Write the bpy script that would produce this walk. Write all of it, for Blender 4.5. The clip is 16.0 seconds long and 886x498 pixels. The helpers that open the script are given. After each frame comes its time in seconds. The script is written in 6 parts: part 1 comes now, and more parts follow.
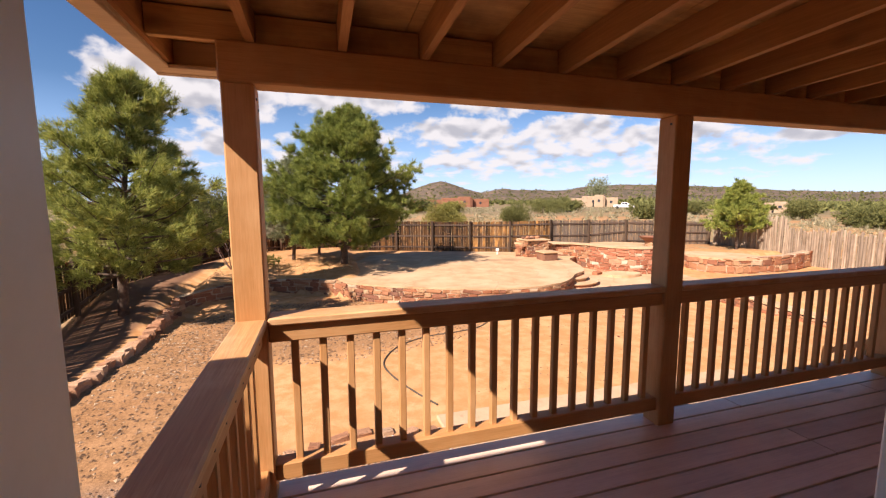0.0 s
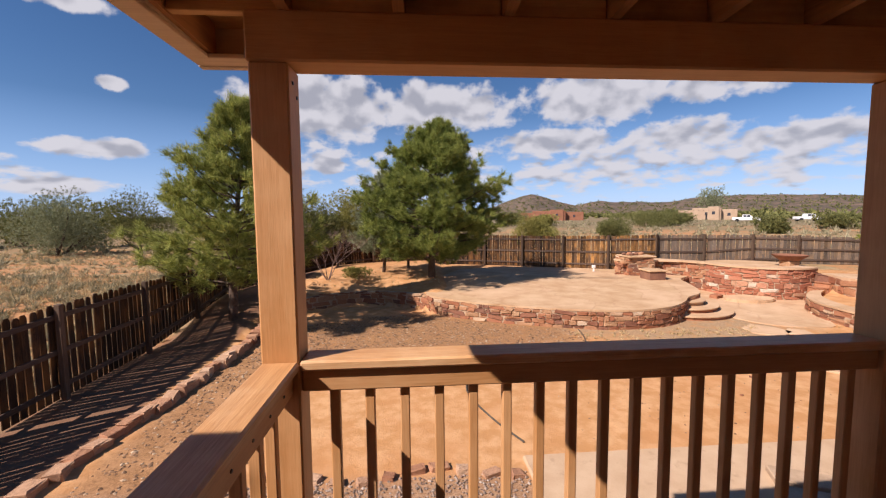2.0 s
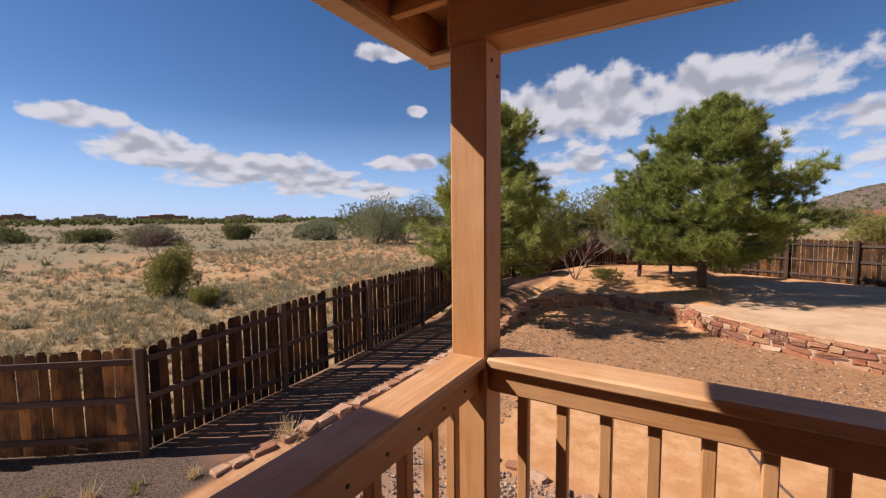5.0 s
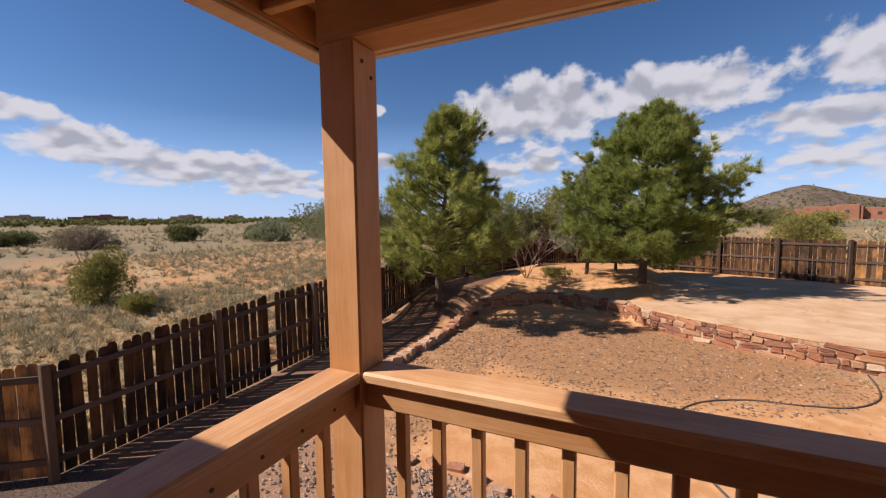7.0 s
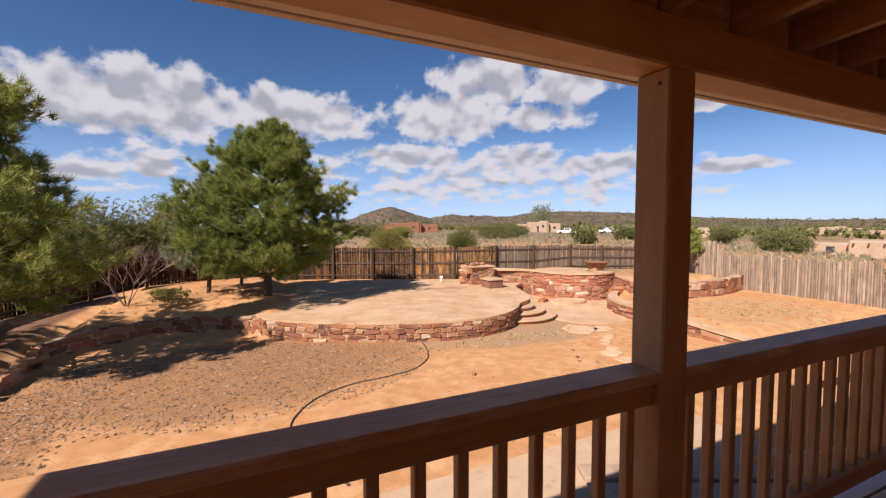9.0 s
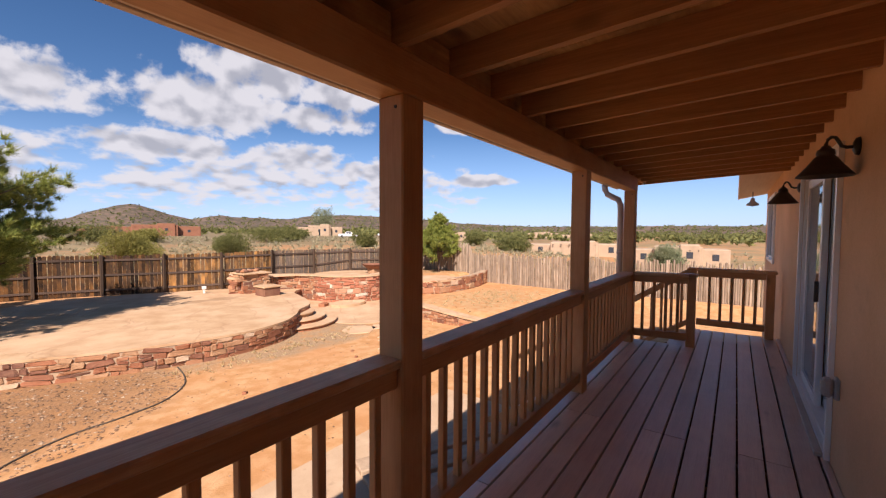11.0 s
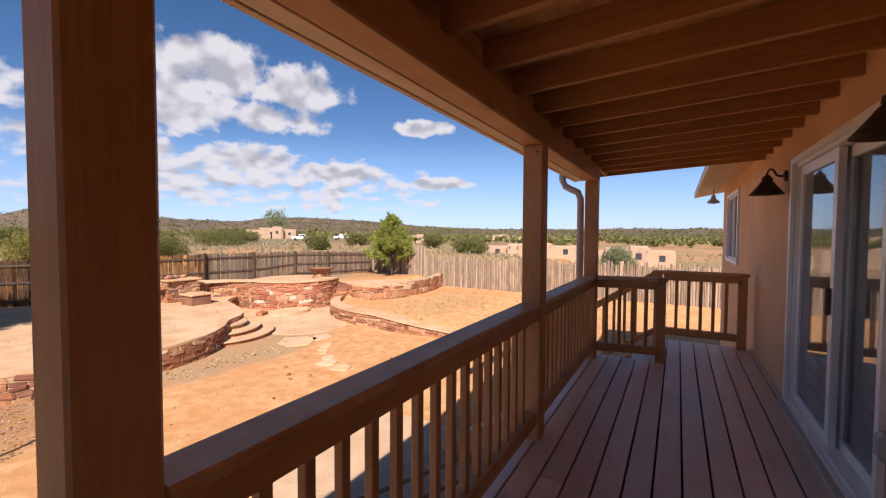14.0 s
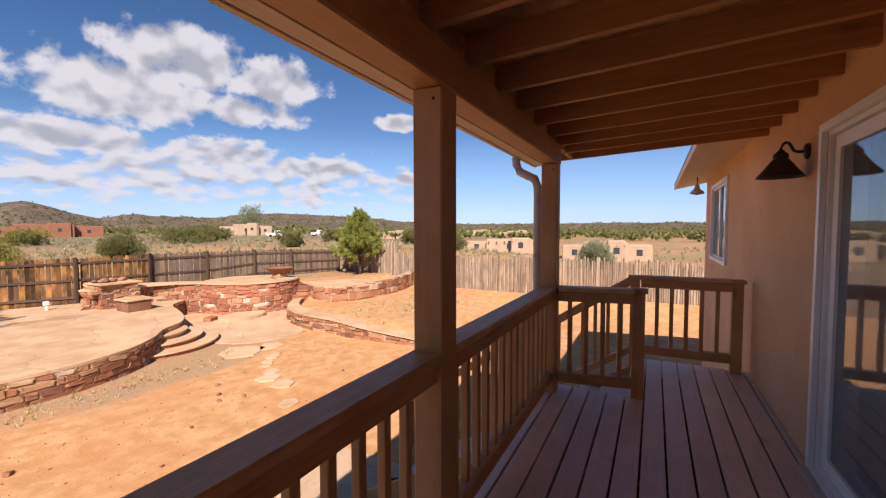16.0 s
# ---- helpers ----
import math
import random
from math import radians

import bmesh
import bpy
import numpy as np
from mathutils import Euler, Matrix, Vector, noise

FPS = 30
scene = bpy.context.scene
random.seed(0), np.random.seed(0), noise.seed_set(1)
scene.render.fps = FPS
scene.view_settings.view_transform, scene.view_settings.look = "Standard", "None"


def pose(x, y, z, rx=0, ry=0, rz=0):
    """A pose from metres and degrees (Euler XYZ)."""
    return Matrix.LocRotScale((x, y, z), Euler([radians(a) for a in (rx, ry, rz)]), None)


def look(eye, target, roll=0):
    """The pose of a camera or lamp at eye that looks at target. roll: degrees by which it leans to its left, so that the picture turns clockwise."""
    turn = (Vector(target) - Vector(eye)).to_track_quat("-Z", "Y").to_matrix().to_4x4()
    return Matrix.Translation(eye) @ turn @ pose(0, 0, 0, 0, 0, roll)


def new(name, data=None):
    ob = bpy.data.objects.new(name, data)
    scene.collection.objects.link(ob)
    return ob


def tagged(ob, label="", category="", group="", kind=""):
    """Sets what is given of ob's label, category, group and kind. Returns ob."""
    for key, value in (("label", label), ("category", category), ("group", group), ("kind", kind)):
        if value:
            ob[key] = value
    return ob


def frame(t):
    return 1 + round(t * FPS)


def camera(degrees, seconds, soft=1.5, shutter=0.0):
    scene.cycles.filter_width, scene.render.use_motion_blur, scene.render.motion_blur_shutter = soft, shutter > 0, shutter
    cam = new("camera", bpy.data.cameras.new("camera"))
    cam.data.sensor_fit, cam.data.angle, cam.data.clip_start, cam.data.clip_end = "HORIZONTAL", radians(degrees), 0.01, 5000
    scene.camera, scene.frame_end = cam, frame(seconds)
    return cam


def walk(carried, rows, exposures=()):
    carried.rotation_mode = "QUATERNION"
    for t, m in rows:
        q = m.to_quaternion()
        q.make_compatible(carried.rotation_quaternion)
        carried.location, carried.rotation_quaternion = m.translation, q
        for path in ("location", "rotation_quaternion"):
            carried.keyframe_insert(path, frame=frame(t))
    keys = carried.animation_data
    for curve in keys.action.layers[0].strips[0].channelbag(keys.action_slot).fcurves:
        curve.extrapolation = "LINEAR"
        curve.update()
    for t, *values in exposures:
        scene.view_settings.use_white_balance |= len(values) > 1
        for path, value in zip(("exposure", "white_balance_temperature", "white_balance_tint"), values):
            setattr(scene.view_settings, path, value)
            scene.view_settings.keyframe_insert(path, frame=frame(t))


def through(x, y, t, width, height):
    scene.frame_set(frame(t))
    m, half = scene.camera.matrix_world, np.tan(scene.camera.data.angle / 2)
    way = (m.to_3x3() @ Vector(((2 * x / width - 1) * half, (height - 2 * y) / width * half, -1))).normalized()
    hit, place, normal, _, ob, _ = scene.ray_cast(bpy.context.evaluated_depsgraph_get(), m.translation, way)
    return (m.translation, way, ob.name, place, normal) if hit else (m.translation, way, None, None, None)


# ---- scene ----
# camera and walk
cam = camera(95.2, 16.0, soft=1.25)
PATH = [
    (0, (-0.072, 0.636, 1.533), (0.505, 2.537, 1.301), -0.2),
    (0.5, (0.045, 0.795, 1.546), (0.593, 2.708, 1.352), -0.3),
    (1, (0.118, 0.913, 1.533), (0.582, 2.851, 1.359), -0.3),
    (1.5, (0.106, 1.046, 1.513), (0.452, 3.008, 1.343), -0.4),
    (2, (0.101, 1.184, 1.516), (0.248, 3.172, 1.353), -0.5),
    (2.5, (0.138, 1.351, 1.479), (0.033, 3.342, 1.317), -0.6),
    (3, (0.202, 1.425, 1.499), (-0.237, 3.37, 1.343), -0.7),
    (3.5, (0.187, 1.447, 1.475), (-0.556, 3.297, 1.321), -0.3),
    (4, (0.195, 1.423, 1.461), (-0.752, 3.179, 1.313), -0.3),
    (6.5, (0.418, 1.518, 1.489), (-0.618, 3.222, 1.33), -0.6),
    (7, (0.486, 1.621, 1.495), (-0.358, 3.427, 1.335), -0.7),
    (7.5, (0.543, 1.719, 1.516), (0.06, 3.654, 1.365), -0.7),
    (8, (0.611, 1.756, 1.5), (0.574, 3.752, 1.379), -0.5),
    (8.5, (0.734, 1.773, 1.49), (1.14, 3.727, 1.371), -0.5),
    (9, (0.776, 1.711, 1.504), (1.587, 3.536, 1.396), -0.1),
    (9.5, (0.832, 1.671, 1.514), (1.967, 3.316, 1.422), 0.1),
    (10, (0.825, 1.584, 1.507), (2.204, 3.03, 1.423), 0.3),
    (12.5, (1.067, 1.789, 1.507), (2.769, 2.835, 1.409), 0.2),
    (13, (1.298, 1.926, 1.499), (3.012, 2.952, 1.404), 0.2),
    (13.5, (1.553, 1.918, 1.494), (3.27, 2.938, 1.395), 0.1),
    (14, (1.856, 1.9, 1.45), (3.585, 2.904, 1.376), 0.3),
    (14.5, (2.129, 1.948, 1.513), (3.864, 2.939, 1.412), -0.1),
    (15, (2.438, 1.963, 1.501), (4.186, 2.929, 1.401), -0.2),
    (15.5, (2.801, 1.927, 1.523), (4.563, 2.867, 1.423), -0.2),
    (16, (3.14, 1.942, 1.486), (4.91, 2.867, 1.389), -0.1),
]
walk(cam, [(t, look(eye, target, roll)) for t, eye, target, roll in PATH],
     exposures=[(0.0, 1.04, 7050, 22), (0.6, 0.88, 7050, 22), (1.5, 0.66, 6750, 22), (3.0, 0.60, 6500, 22), (8.5, 0.62, 6600, 22), (10.0, 0.76, 6650, 22), (12.5, 0.82, 6700, 22), (14.0, 0.83, 6700, 22), (16.0, 0.78, 6700, 22)])

# ---- light ----
SUN_EL, SUN_AZ = 42.0, 30.6          # light travels towards +x, turned 30.6 degrees to +y
sun_dir = Vector((-math.cos(radians(SUN_AZ)) * math.cos(radians(SUN_EL)),
                  -math.sin(radians(SUN_AZ)) * math.cos(radians(SUN_EL)), math.sin(radians(SUN_EL))))
sun_data = bpy.data.lights.new("sun", "SUN")
sun_data.energy, sun_data.angle, sun_data.color = 4.6, radians(0.55), (1.0, 0.93, 0.82)
sun = new("sun", sun_data)
sun.matrix_world = Matrix.Translation((0, 0, 30)) @ sun_dir.to_track_quat("Z", "Y").to_matrix().to_4x4()


class Nodes:
    """A small helper to write node trees."""

    def __init__(self, tree):
        self.t = tree
        tree.nodes.clear()

    def add(self, kind, links=None, **values):
        n = self.t.nodes.new(kind)
        for k, v in values.items():
            if k.startswith("in_"):
                n.inputs[int(k[3:])].default_value = v
            else:
                setattr(n, k, v)
        for k, sock in (links or {}).items():
            self.t.links.new(sock, n.inputs[k])
        return n

    def math(self, op, a, b=None, c=None, clamp=False):
        n = self.t.nodes.new("ShaderNodeMath")
        n.operation, n.use_clamp = op, clamp
        for i, v in enumerate((a, b, c)):
            if v is None:
                continue
            if isinstance(v, (int, float)):
                n.inputs[i].default_value = v
            else:
                self.t.links.new(v, n.inputs[i])
        return n.outputs[0]

    def noise(self, vec, scale, detail=4, rough=0.55, dist=0.0):
        n = self.add("ShaderNodeTexNoise", {0: vec} if vec is not None else None)
        n.inputs["Scale"].default_value, n.inputs["Detail"].default_value = scale, detail
        n.inputs["Roughness"].default_value, n.inputs["Distortion"].default_value = rough, dist
        return n.outputs[0]

    def ramp(self, fac, stops):
        n = self.add("ShaderNodeValToRGB", {0: fac})
        el = n.color_ramp.elements
        while len(el) < len(stops):
            el.new(0.5)
        for e, (p, c) in zip(el, stops):
            e.position, e.color = p, (*c, 1) if len(c) == 3 else c
        return n.outputs[0]

    def mix(self, fac, a, b, mode="MIX"):
        n = self.t.nodes.new("ShaderNodeMix")
        n.data_type, n.blend_type = "RGBA", mode
        for i, v in ((0, fac), (6, a), (7, b)):
            if isinstance(v, (int, float)):
                n.inputs[i].default_value = v
            elif isinstance(v, tuple):
                n.inputs[i].default_value = (*v, 1)
            else:
                self.t.links.new(v, n.inputs[i])
        return n.outputs[2]


def make_world():
    w = bpy.data.worlds.new("sky")
    scene.world = w
    w.use_nodes = True
    n = Nodes(w.node_tree)
    sky = n.add("ShaderNodeTexSky")
    sky.sky_type, sky.sun_disc = "NISHITA", False
    sky.sun_elevation, sky.sun_rotation = radians(SUN_EL), math.atan2(sun_dir.x, sun_dir.y)
    sky.altitude, sky.air_density, sky.dust_density, sky.ozone_density = 2000, 1.0, 0.3, 1.6
    hsv = n.add("ShaderNodeHueSaturation", {4: sky.outputs[0]})
    hsv.inputs[1].default_value, hsv.inputs[2].default_value = 1.25, 0.85
    # cumulus clouds: heading and height of the larger ones in degrees, half width, half height
    co = n.add("ShaderNodeTexCoord").outputs["Generated"]
    sep = n.add("ShaderNodeSeparateXYZ", {0: co})
    x, y, z = sep.outputs
    az = n.math("MULTIPLY", n.math("ARCTAN2", x, y), 57.2958)
    el = n.math("MULTIPLY", n.math("ARCSINE", z), 57.2958)
    # the features shrink towards the horizon, as a flat layer of clouds does
    low = n.math("MULTIPLY", n.math("LOGARITHM", n.math("ADD", n.math("MAXIMUM", el, -3.0), 5.0), 2.718), 3.9)

    def cloud_noise(up, detail):
        v = n.add("ShaderNodeCombineXYZ", {0: n.math("MULTIPLY", az, 0.16), 1: n.math("ADD", low, up)}).outputs[0]
        big, fine = n.noise(v, 0.8, 2, 0.5, 0.25), n.noise(v, 2.0, detail, 0.55, 0.1)
        return n.math("ADD", n.math("MULTIPLY", n.math("SUBTRACT", fine, 0.5), 3.5), n.math("MULTIPLY", n.math("SUBTRACT", big, 0.5), 1.8))

    body = None
    for a, e, hw, hh in CLOUDS:
        da = n.math("DIVIDE", n.math("SUBTRACT", az, a), hw)
        de = n.math("DIVIDE", n.math("SUBTRACT", el, e), hh)
        d = n.math("SUBTRACT", 1.0, n.math("ADD", n.math("MULTIPLY", da, da), n.math("MULTIPLY", de, de)))
        body = d if body is None else n.math("MAXIMUM", body, d)
    # rows of small fair-weather clouds low over the hills
    band = n.math("DIVIDE", n.math("SUBTRACT", el, 6.3), 4.6)
    span = n.math("DIVIDE", n.math("SUBTRACT", az, 19.0), 44.0)
    rows_low = n.math("SUBTRACT", 0.28, n.math("ADD", n.math("MULTIPLY", band, band), n.math("POWER", n.math("MULTIPLY", span, span), 3.0)))
    body = n.math("MAXIMUM", body, rows_low)
    body = n.math("ADD", n.math("MULTIPLY", n.math("MAXIMUM", body, -1.5), 0.95), 0.30)
    dens = n.math("ADD", body, cloud_noise(0.0, 9))
    soft, above = cloud_noise(0.0, 1), cloud_noise(0.34, 1)
    cover = n.add("ShaderNodeMapRange", {0: dens}, interpolation_type="SMOOTHSTEP", in_1=0.0, in_2=0.78).outputs[0]
    lee = n.math("ADD", n.math("MULTIPLY", n.math("SUBTRACT", above, soft), 0.8), n.math("MULTIPLY", dens, 0.5))
    thick = n.add("ShaderNodeMapRange", {0: lee}, interpolation_type="SMOOTHSTEP", in_1=0.12, in_2=1.0).outputs[0]
    cloud = n.mix(thick, (5.7, 6.0, 6.2), (3.35, 3.65, 4.05))
    haze = n.add("ShaderNodeMapRange", {0: el}, in_1=0.0, in_2=13.0, in_3=0.68, in_4=0.0).outputs[0]
    base = n.mix(haze, hsv.outputs[0], (3.0, 5.2, 9.2))
    col = n.mix(n.math("MULTIPLY", cover, 0.95), base, cloud)
    bg = n.add("ShaderNodeBackground", {0: col})
    bg.inputs[1].default_value = 0.075
    n.add("ShaderNodeOutputWorld", {0: bg.outputs[0]})


CLOUDS = [
    (-71.6, 10.8, 4, 1.3), (-66, 8, 5.4, 2.2), (-56, 6.2, 9.3, 2.3), (-47, 4.8, 6.4, 1.8), (-36, 7.5, 4.7, 1.1), (-34.2, 14.3, 1.6, 0.8),
    (-38, 21.2, 4, 1.1), (-39, 3.6, 4.6, 1.1), (-30, 23.2, 4.8, 1), (-18, 13.5, 6, 3.6), (-11, 13.8, 9, 4.2), (4, 14.5, 9.5, 3.2),
    (-11.2, 6.9, 2.4, 1.4), (-18, 5.9, 4.1, 1.1), (24.3, 15.1, 8.9, 3.8), (29.5, 19.3, 7.6, 3.4), (40.4, 18.2, 5.5, 2.8), (38, 14.5, 6, 1.8),
    (34, 9.2, 6, 2.2), (45, 8, 7, 1.5), (20, 9.7, 8, 1.6), (59, 7, 4.8, 0.9), (57.2, 14.4, 3.9, 1.1), (125, 16, 25, 7), (-140, 20, 30, 8),
]
make_world()

# ---- materials ----


def material(name):
    m = bpy.data.materials.new(name)
    m.use_nodes = True
    n = Nodes(m.node_tree)
    b = n.add("ShaderNodeBsdfPrincipled")
    n.add("ShaderNodeOutputMaterial", {0: b.outputs[0]})
    return m, n, b


def put(n, b, colour=None, rough=0.7, bump=None, strength=0.3, dist=0.01, metal=0.0, spec=0.4):
    if colour is not None:
        if isinstance(colour, tuple):
            b.inputs["Base Color"].default_value = (*colour, 1)
        else:
            n.t.links.new(colour, b.inputs["Base Color"])
    if isinstance(rough, (int, float)):
        b.inputs["Roughness"].default_value = rough
    else:
        n.t.links.new(rough, b.inputs["Roughness"])
    b.inputs["Metallic"].default_value = metal
    b.inputs["Specular IOR Level"].default_value = spec
    if bump is not None:
        bp = n.add("ShaderNodeBump", {"Height": bump})
        bp.inputs["Strength"].default_value, bp.inputs["Distance"].default_value = strength, dist
        n.t.links.new(bp.outputs[0], b.inputs["Normal"])


def coords(n, kind="Object", scale=(1, 1, 1)):
    c = n.add("ShaderNodeTexCoord").outputs[kind]
    m = n.add("ShaderNodeMapping", {0: c})
    m.inputs["Scale"].default_value = scale
    return m.outputs[0]


def rand(n):
    return n.add("ShaderNodeObjectInfo").outputs["Random"]


def shifted(n, vec, amount=37.0):
    off = n.add("ShaderNodeCombineXYZ", {0: n.math("MULTIPLY", rand(n), amount), 1: n.math("MULTIPLY", rand(n), amount * 0.7), 2: n.math("MULTIPLY", rand(n), amount * 1.3)})
    v = n.add("ShaderNodeVectorMath", {0: vec, 1: off.outputs[0]})
    return v.outputs[0]


def wood(name, dark, light, axis, rough=0.6, wear=None, knots=True, vary=0.25, relief=0.4, spec=0.35):
    """Sawn wood with the grain along one axis of the piece; wear: the colour of rubbed or dusty patches."""
    m, n, b = material(name)
    s = {"x": (0.7, 14, 14), "y": (14, 0.7, 14), "z": (14, 14, 0.7)}[axis]
    v = shifted(n, coords(n, "Object"))
    sm = n.add("ShaderNodeMapping", {0: v})
    sm.inputs["Scale"].default_value = s
    g = n.noise(sm.outputs[0], 2.2, 6, 0.65, 0.4)
    fineg = n.noise(sm.outputs[0], 11, 3, 0.6)
    blot = n.noise(v, 2.4, 4, 0.6)
    grain = n.math("ADD", n.math("MULTIPLY", g, 0.6), n.math("MULTIPLY", fineg, 0.4))
    col = n.mix(n.add("ShaderNodeMapRange", {0: grain}, in_1=0.34, in_2=0.66).outputs[0], dark, light)
    if knots:
        km = n.add("ShaderNodeMapping", {0: v})
        km.inputs["Scale"].default_value = {"x": (0.45, 1, 1), "y": (1, 0.45, 1), "z": (1, 1, 0.45)}[axis]
        vor = n.add("ShaderNodeTexVoronoi", {0: km.outputs[0]})
        vor.inputs["Scale"].default_value = 2.6
        k = n.add("ShaderNodeMapRange", {0: vor.outputs["Distance"]}, in_1=0.03, in_2=0.11, in_3=0.75, in_4=0.0).outputs[0]
        col = n.mix(k, col, tuple(c * 0.4 for c in dark))
    if wear:
        f = n.add("ShaderNodeMapRange", {0: n.math("ADD", blot, n.math("MULTIPLY", fineg, 0.25))}, in_1=0.55, in_2=0.82, in_3=0.0, in_4=0.8).outputs[0]
        col = n.mix(f, col, wear)
    val = n.add("ShaderNodeMapRange", {0: rand(n)}, in_3=1 - vary, in_4=1 + vary).outputs[0]
    hsv = n.add("ShaderNodeHueSaturation", {4: col, 2: val})
    put(n, b, hsv.outputs[0], n.math("ADD", n.math("MULTIPLY", blot, 0.25), rough - 0.12), grain, relief, 0.004, spec=spec)
    return m


def speckled(name, dark, light, scale=6.0, rough=0.9, bump=0.5, dist=0.01, fine_scale=60, spot=None, spec=0.2, vary=0.0, kind="Object", size=1.0):
    """Mineral surface: two scales of mottling with fine grain."""
    m, n, b = material(name)
    v = coords(n, kind)
    if vary:
        v = shifted(n, v)
    a, f = n.noise(v, scale, 6, 0.6), n.noise(v, fine_scale, 4, 0.65)
    mixf = n.add("ShaderNodeMapRange", {0: n.math("ADD", n.math("MULTIPLY", a, 0.65), n.math("MULTIPLY", f, 0.35))}, in_1=0.36, in_2=0.64).outputs[0]
    col = n.mix(mixf, dark, light)
    if spot:
        sp = n.noise(v, scale * 3.1, 3, 0.6)
        col = n.mix(n.add("ShaderNodeMapRange", {0: sp}, in_1=0.6, in_2=0.72, in_3=0.0, in_4=0.7).outputs[0], col, spot)
    if vary:
        val = n.add("ShaderNodeMapRange", {0: rand(n)}, in_3=1 - vary, in_4=1 + vary).outputs[0]
        hsv = n.add("ShaderNodeHueSaturation", {4: col, 2: val})
        col = hsv.outputs[0]
    put(n, b, col, rough, n.math("ADD", n.math("MULTIPLY", a, 0.5), f), bump, dist, spec=spec)
    return m


STAIN_D, STAIN_L, STAIN_W = (0.42, 0.20, 0.073), (0.54, 0.275, 0.11), (0.59, 0.335, 0.16)
M_STAIN = {a: wood("stained_timber_" + a, STAIN_D, STAIN_L, a, 0.55, STAIN_W, vary=0.06) for a in "xyz"}
M_CAP = wood("worn_cap_rail", (0.45, 0.225, 0.092), (0.62, 0.345, 0.155), "x", 0.5, (0.74, 0.50, 0.29), vary=0.06, relief=0.7)
M_DECK = wood("deck_board", (0.58, 0.415, 0.325), (0.74, 0.56, 0.45), "x", 0.40, (0.78, 0.61, 0.48), vary=0.14, spec=0.8)
M_RAFTER = wood("rafter_timber", (0.32, 0.145, 0.053), (0.47, 0.23, 0.09), "y", 0.65, vary=0.12)
M_PLY = wood("roof_sheathing", (0.46, 0.245, 0.095), (0.72, 0.44, 0.19), "x", 0.7, (0.16, 0.065, 0.025), vary=0.08)
M_FASCIA = wood("painted_fascia", (0.57, 0.42, 0.28), (0.70, 0.54, 0.38), "x", 0.55, knots=False, vary=0.04, relief=0.15)
# paler copy of the cream fascia, sunlit brightness put into the colour
M_EAVE_LIT = wood("lit_cream_eave", (0.66, 0.50, 0.34), (0.78, 0.62, 0.45), "x", 0.55, knots=False, vary=0.04, relief=0.15)
M_STUCCO = speckled("stucco", (0.62, 0.38, 0.22), (0.76, 0.485, 0.29), 1.3, 0.92, 0.5, 0.006, 90, (0.60, 0.375, 0.225))
M_WHITE = speckled("white_vinyl", (0.83, 0.82, 0.79), (0.88, 0.87, 0.85), 3, 0.4, 0.05, 0.001, 40, spec=0.5)
M_ROOF = speckled("roofing", (0.20, 0.16, 0.13), (0.27, 0.22, 0.18), 5, 0.9, 0.6)
M_DARKMETAL = speckled("bronze_metal", (0.03, 0.022, 0.018), (0.055, 0.04, 0.03), 20, 0.45, 0.15, 0.001, 120, spec=0.5)
M_ALU = speckled("painted_downpipe", (0.46, 0.38, 0.31), (0.55, 0.47, 0.39), 6, 0.4, 0.1, 0.001, spec=0.5)
M_GREY = speckled("grey_plastic", (0.36, 0.35, 0.33), (0.44, 0.43, 0.41), 8, 0.5, 0.05, 0.001)
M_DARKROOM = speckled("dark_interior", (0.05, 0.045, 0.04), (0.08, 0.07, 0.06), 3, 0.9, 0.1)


def glass_material():
    m, n, b = material("window_glass")
    put(n, b, (0.55, 0.6, 0.62), 0.03, spec=0.6)
    b.inputs["Transmission Weight"].default_value = 0.85
    b.inputs["IOR"].default_value = 1.5
    return m


M_GLASS = glass_material()

# ---- mesh helpers ----
CACHE = {}


def bm_box(bm, x0, x1, y0, y1, z0, z1, bevel=0.0):
    made = bmesh.ops.create_cube(bm, size=1.0)["verts"]
    for v in made:
        v.co = Vector(((x0 + x1) / 2 + v.co.x * (x1 - x0), (y0 + y1) / 2 + v.co.y * (y1 - y0), (z0 + z1) / 2 + v.co.z * (z1 - z0)))
    if bevel:
        edges = list({e for v in made for e in v.link_edges})
        bmesh.ops.bevel(bm, geom=edges, offset=bevel, segments=1, affect="EDGES", profile=0.5)


def mesh_of(name, bm, mat, smooth=False):
    me = bpy.data.meshes.new(name)
    bm.to_mesh(me)
    bm.free()
    for m in mat if isinstance(mat, (list, tuple)) else [mat]:
        me.materials.append(m)
    if smooth:
        me.polygons.foreach_set("use_smooth", [True] * len(me.polygons))
    return me


def part(name, bm, mat, parent=None, label="", smooth=False):
    ob = new(name, mesh_of(name, bm, mat, smooth))
    if parent is not None:
        ob.parent = parent
    return tagged(ob, label)


def raw(name, verts, faces, mat, parent=None, label="", smooth=False):
    me = bpy.data.meshes.new(name)
    me.from_pydata(verts, [], faces)
    for m in mat if isinstance(mat, (list, tuple)) else [mat]:
        me.materials.append(m)
    if smooth:
        me.polygons.foreach_set("use_smooth", [True] * len(me.polygons))
    ob = new(name, me)
    if parent is not None:
        ob.parent = parent
    return tagged(ob, label)


def thing(name, label, category, group="", kind="", at=(0, 0, 0)):
    ob = new(name)
    ob.location = at
    ob.empty_display_size = 0.1
    return tagged(ob, label, category, group, kind)


def child(name, data, parent, m):
    """A mesh object placed in world space under a parent that only moves."""
    ob = new(name, data)
    ob.parent = parent
    up = Vector((0, 0, 0))
    p = parent
    while p is not None:
        up += p.location
        p = p.parent
    ob.matrix_basis = Matrix.Translation(-up) @ m
    return ob


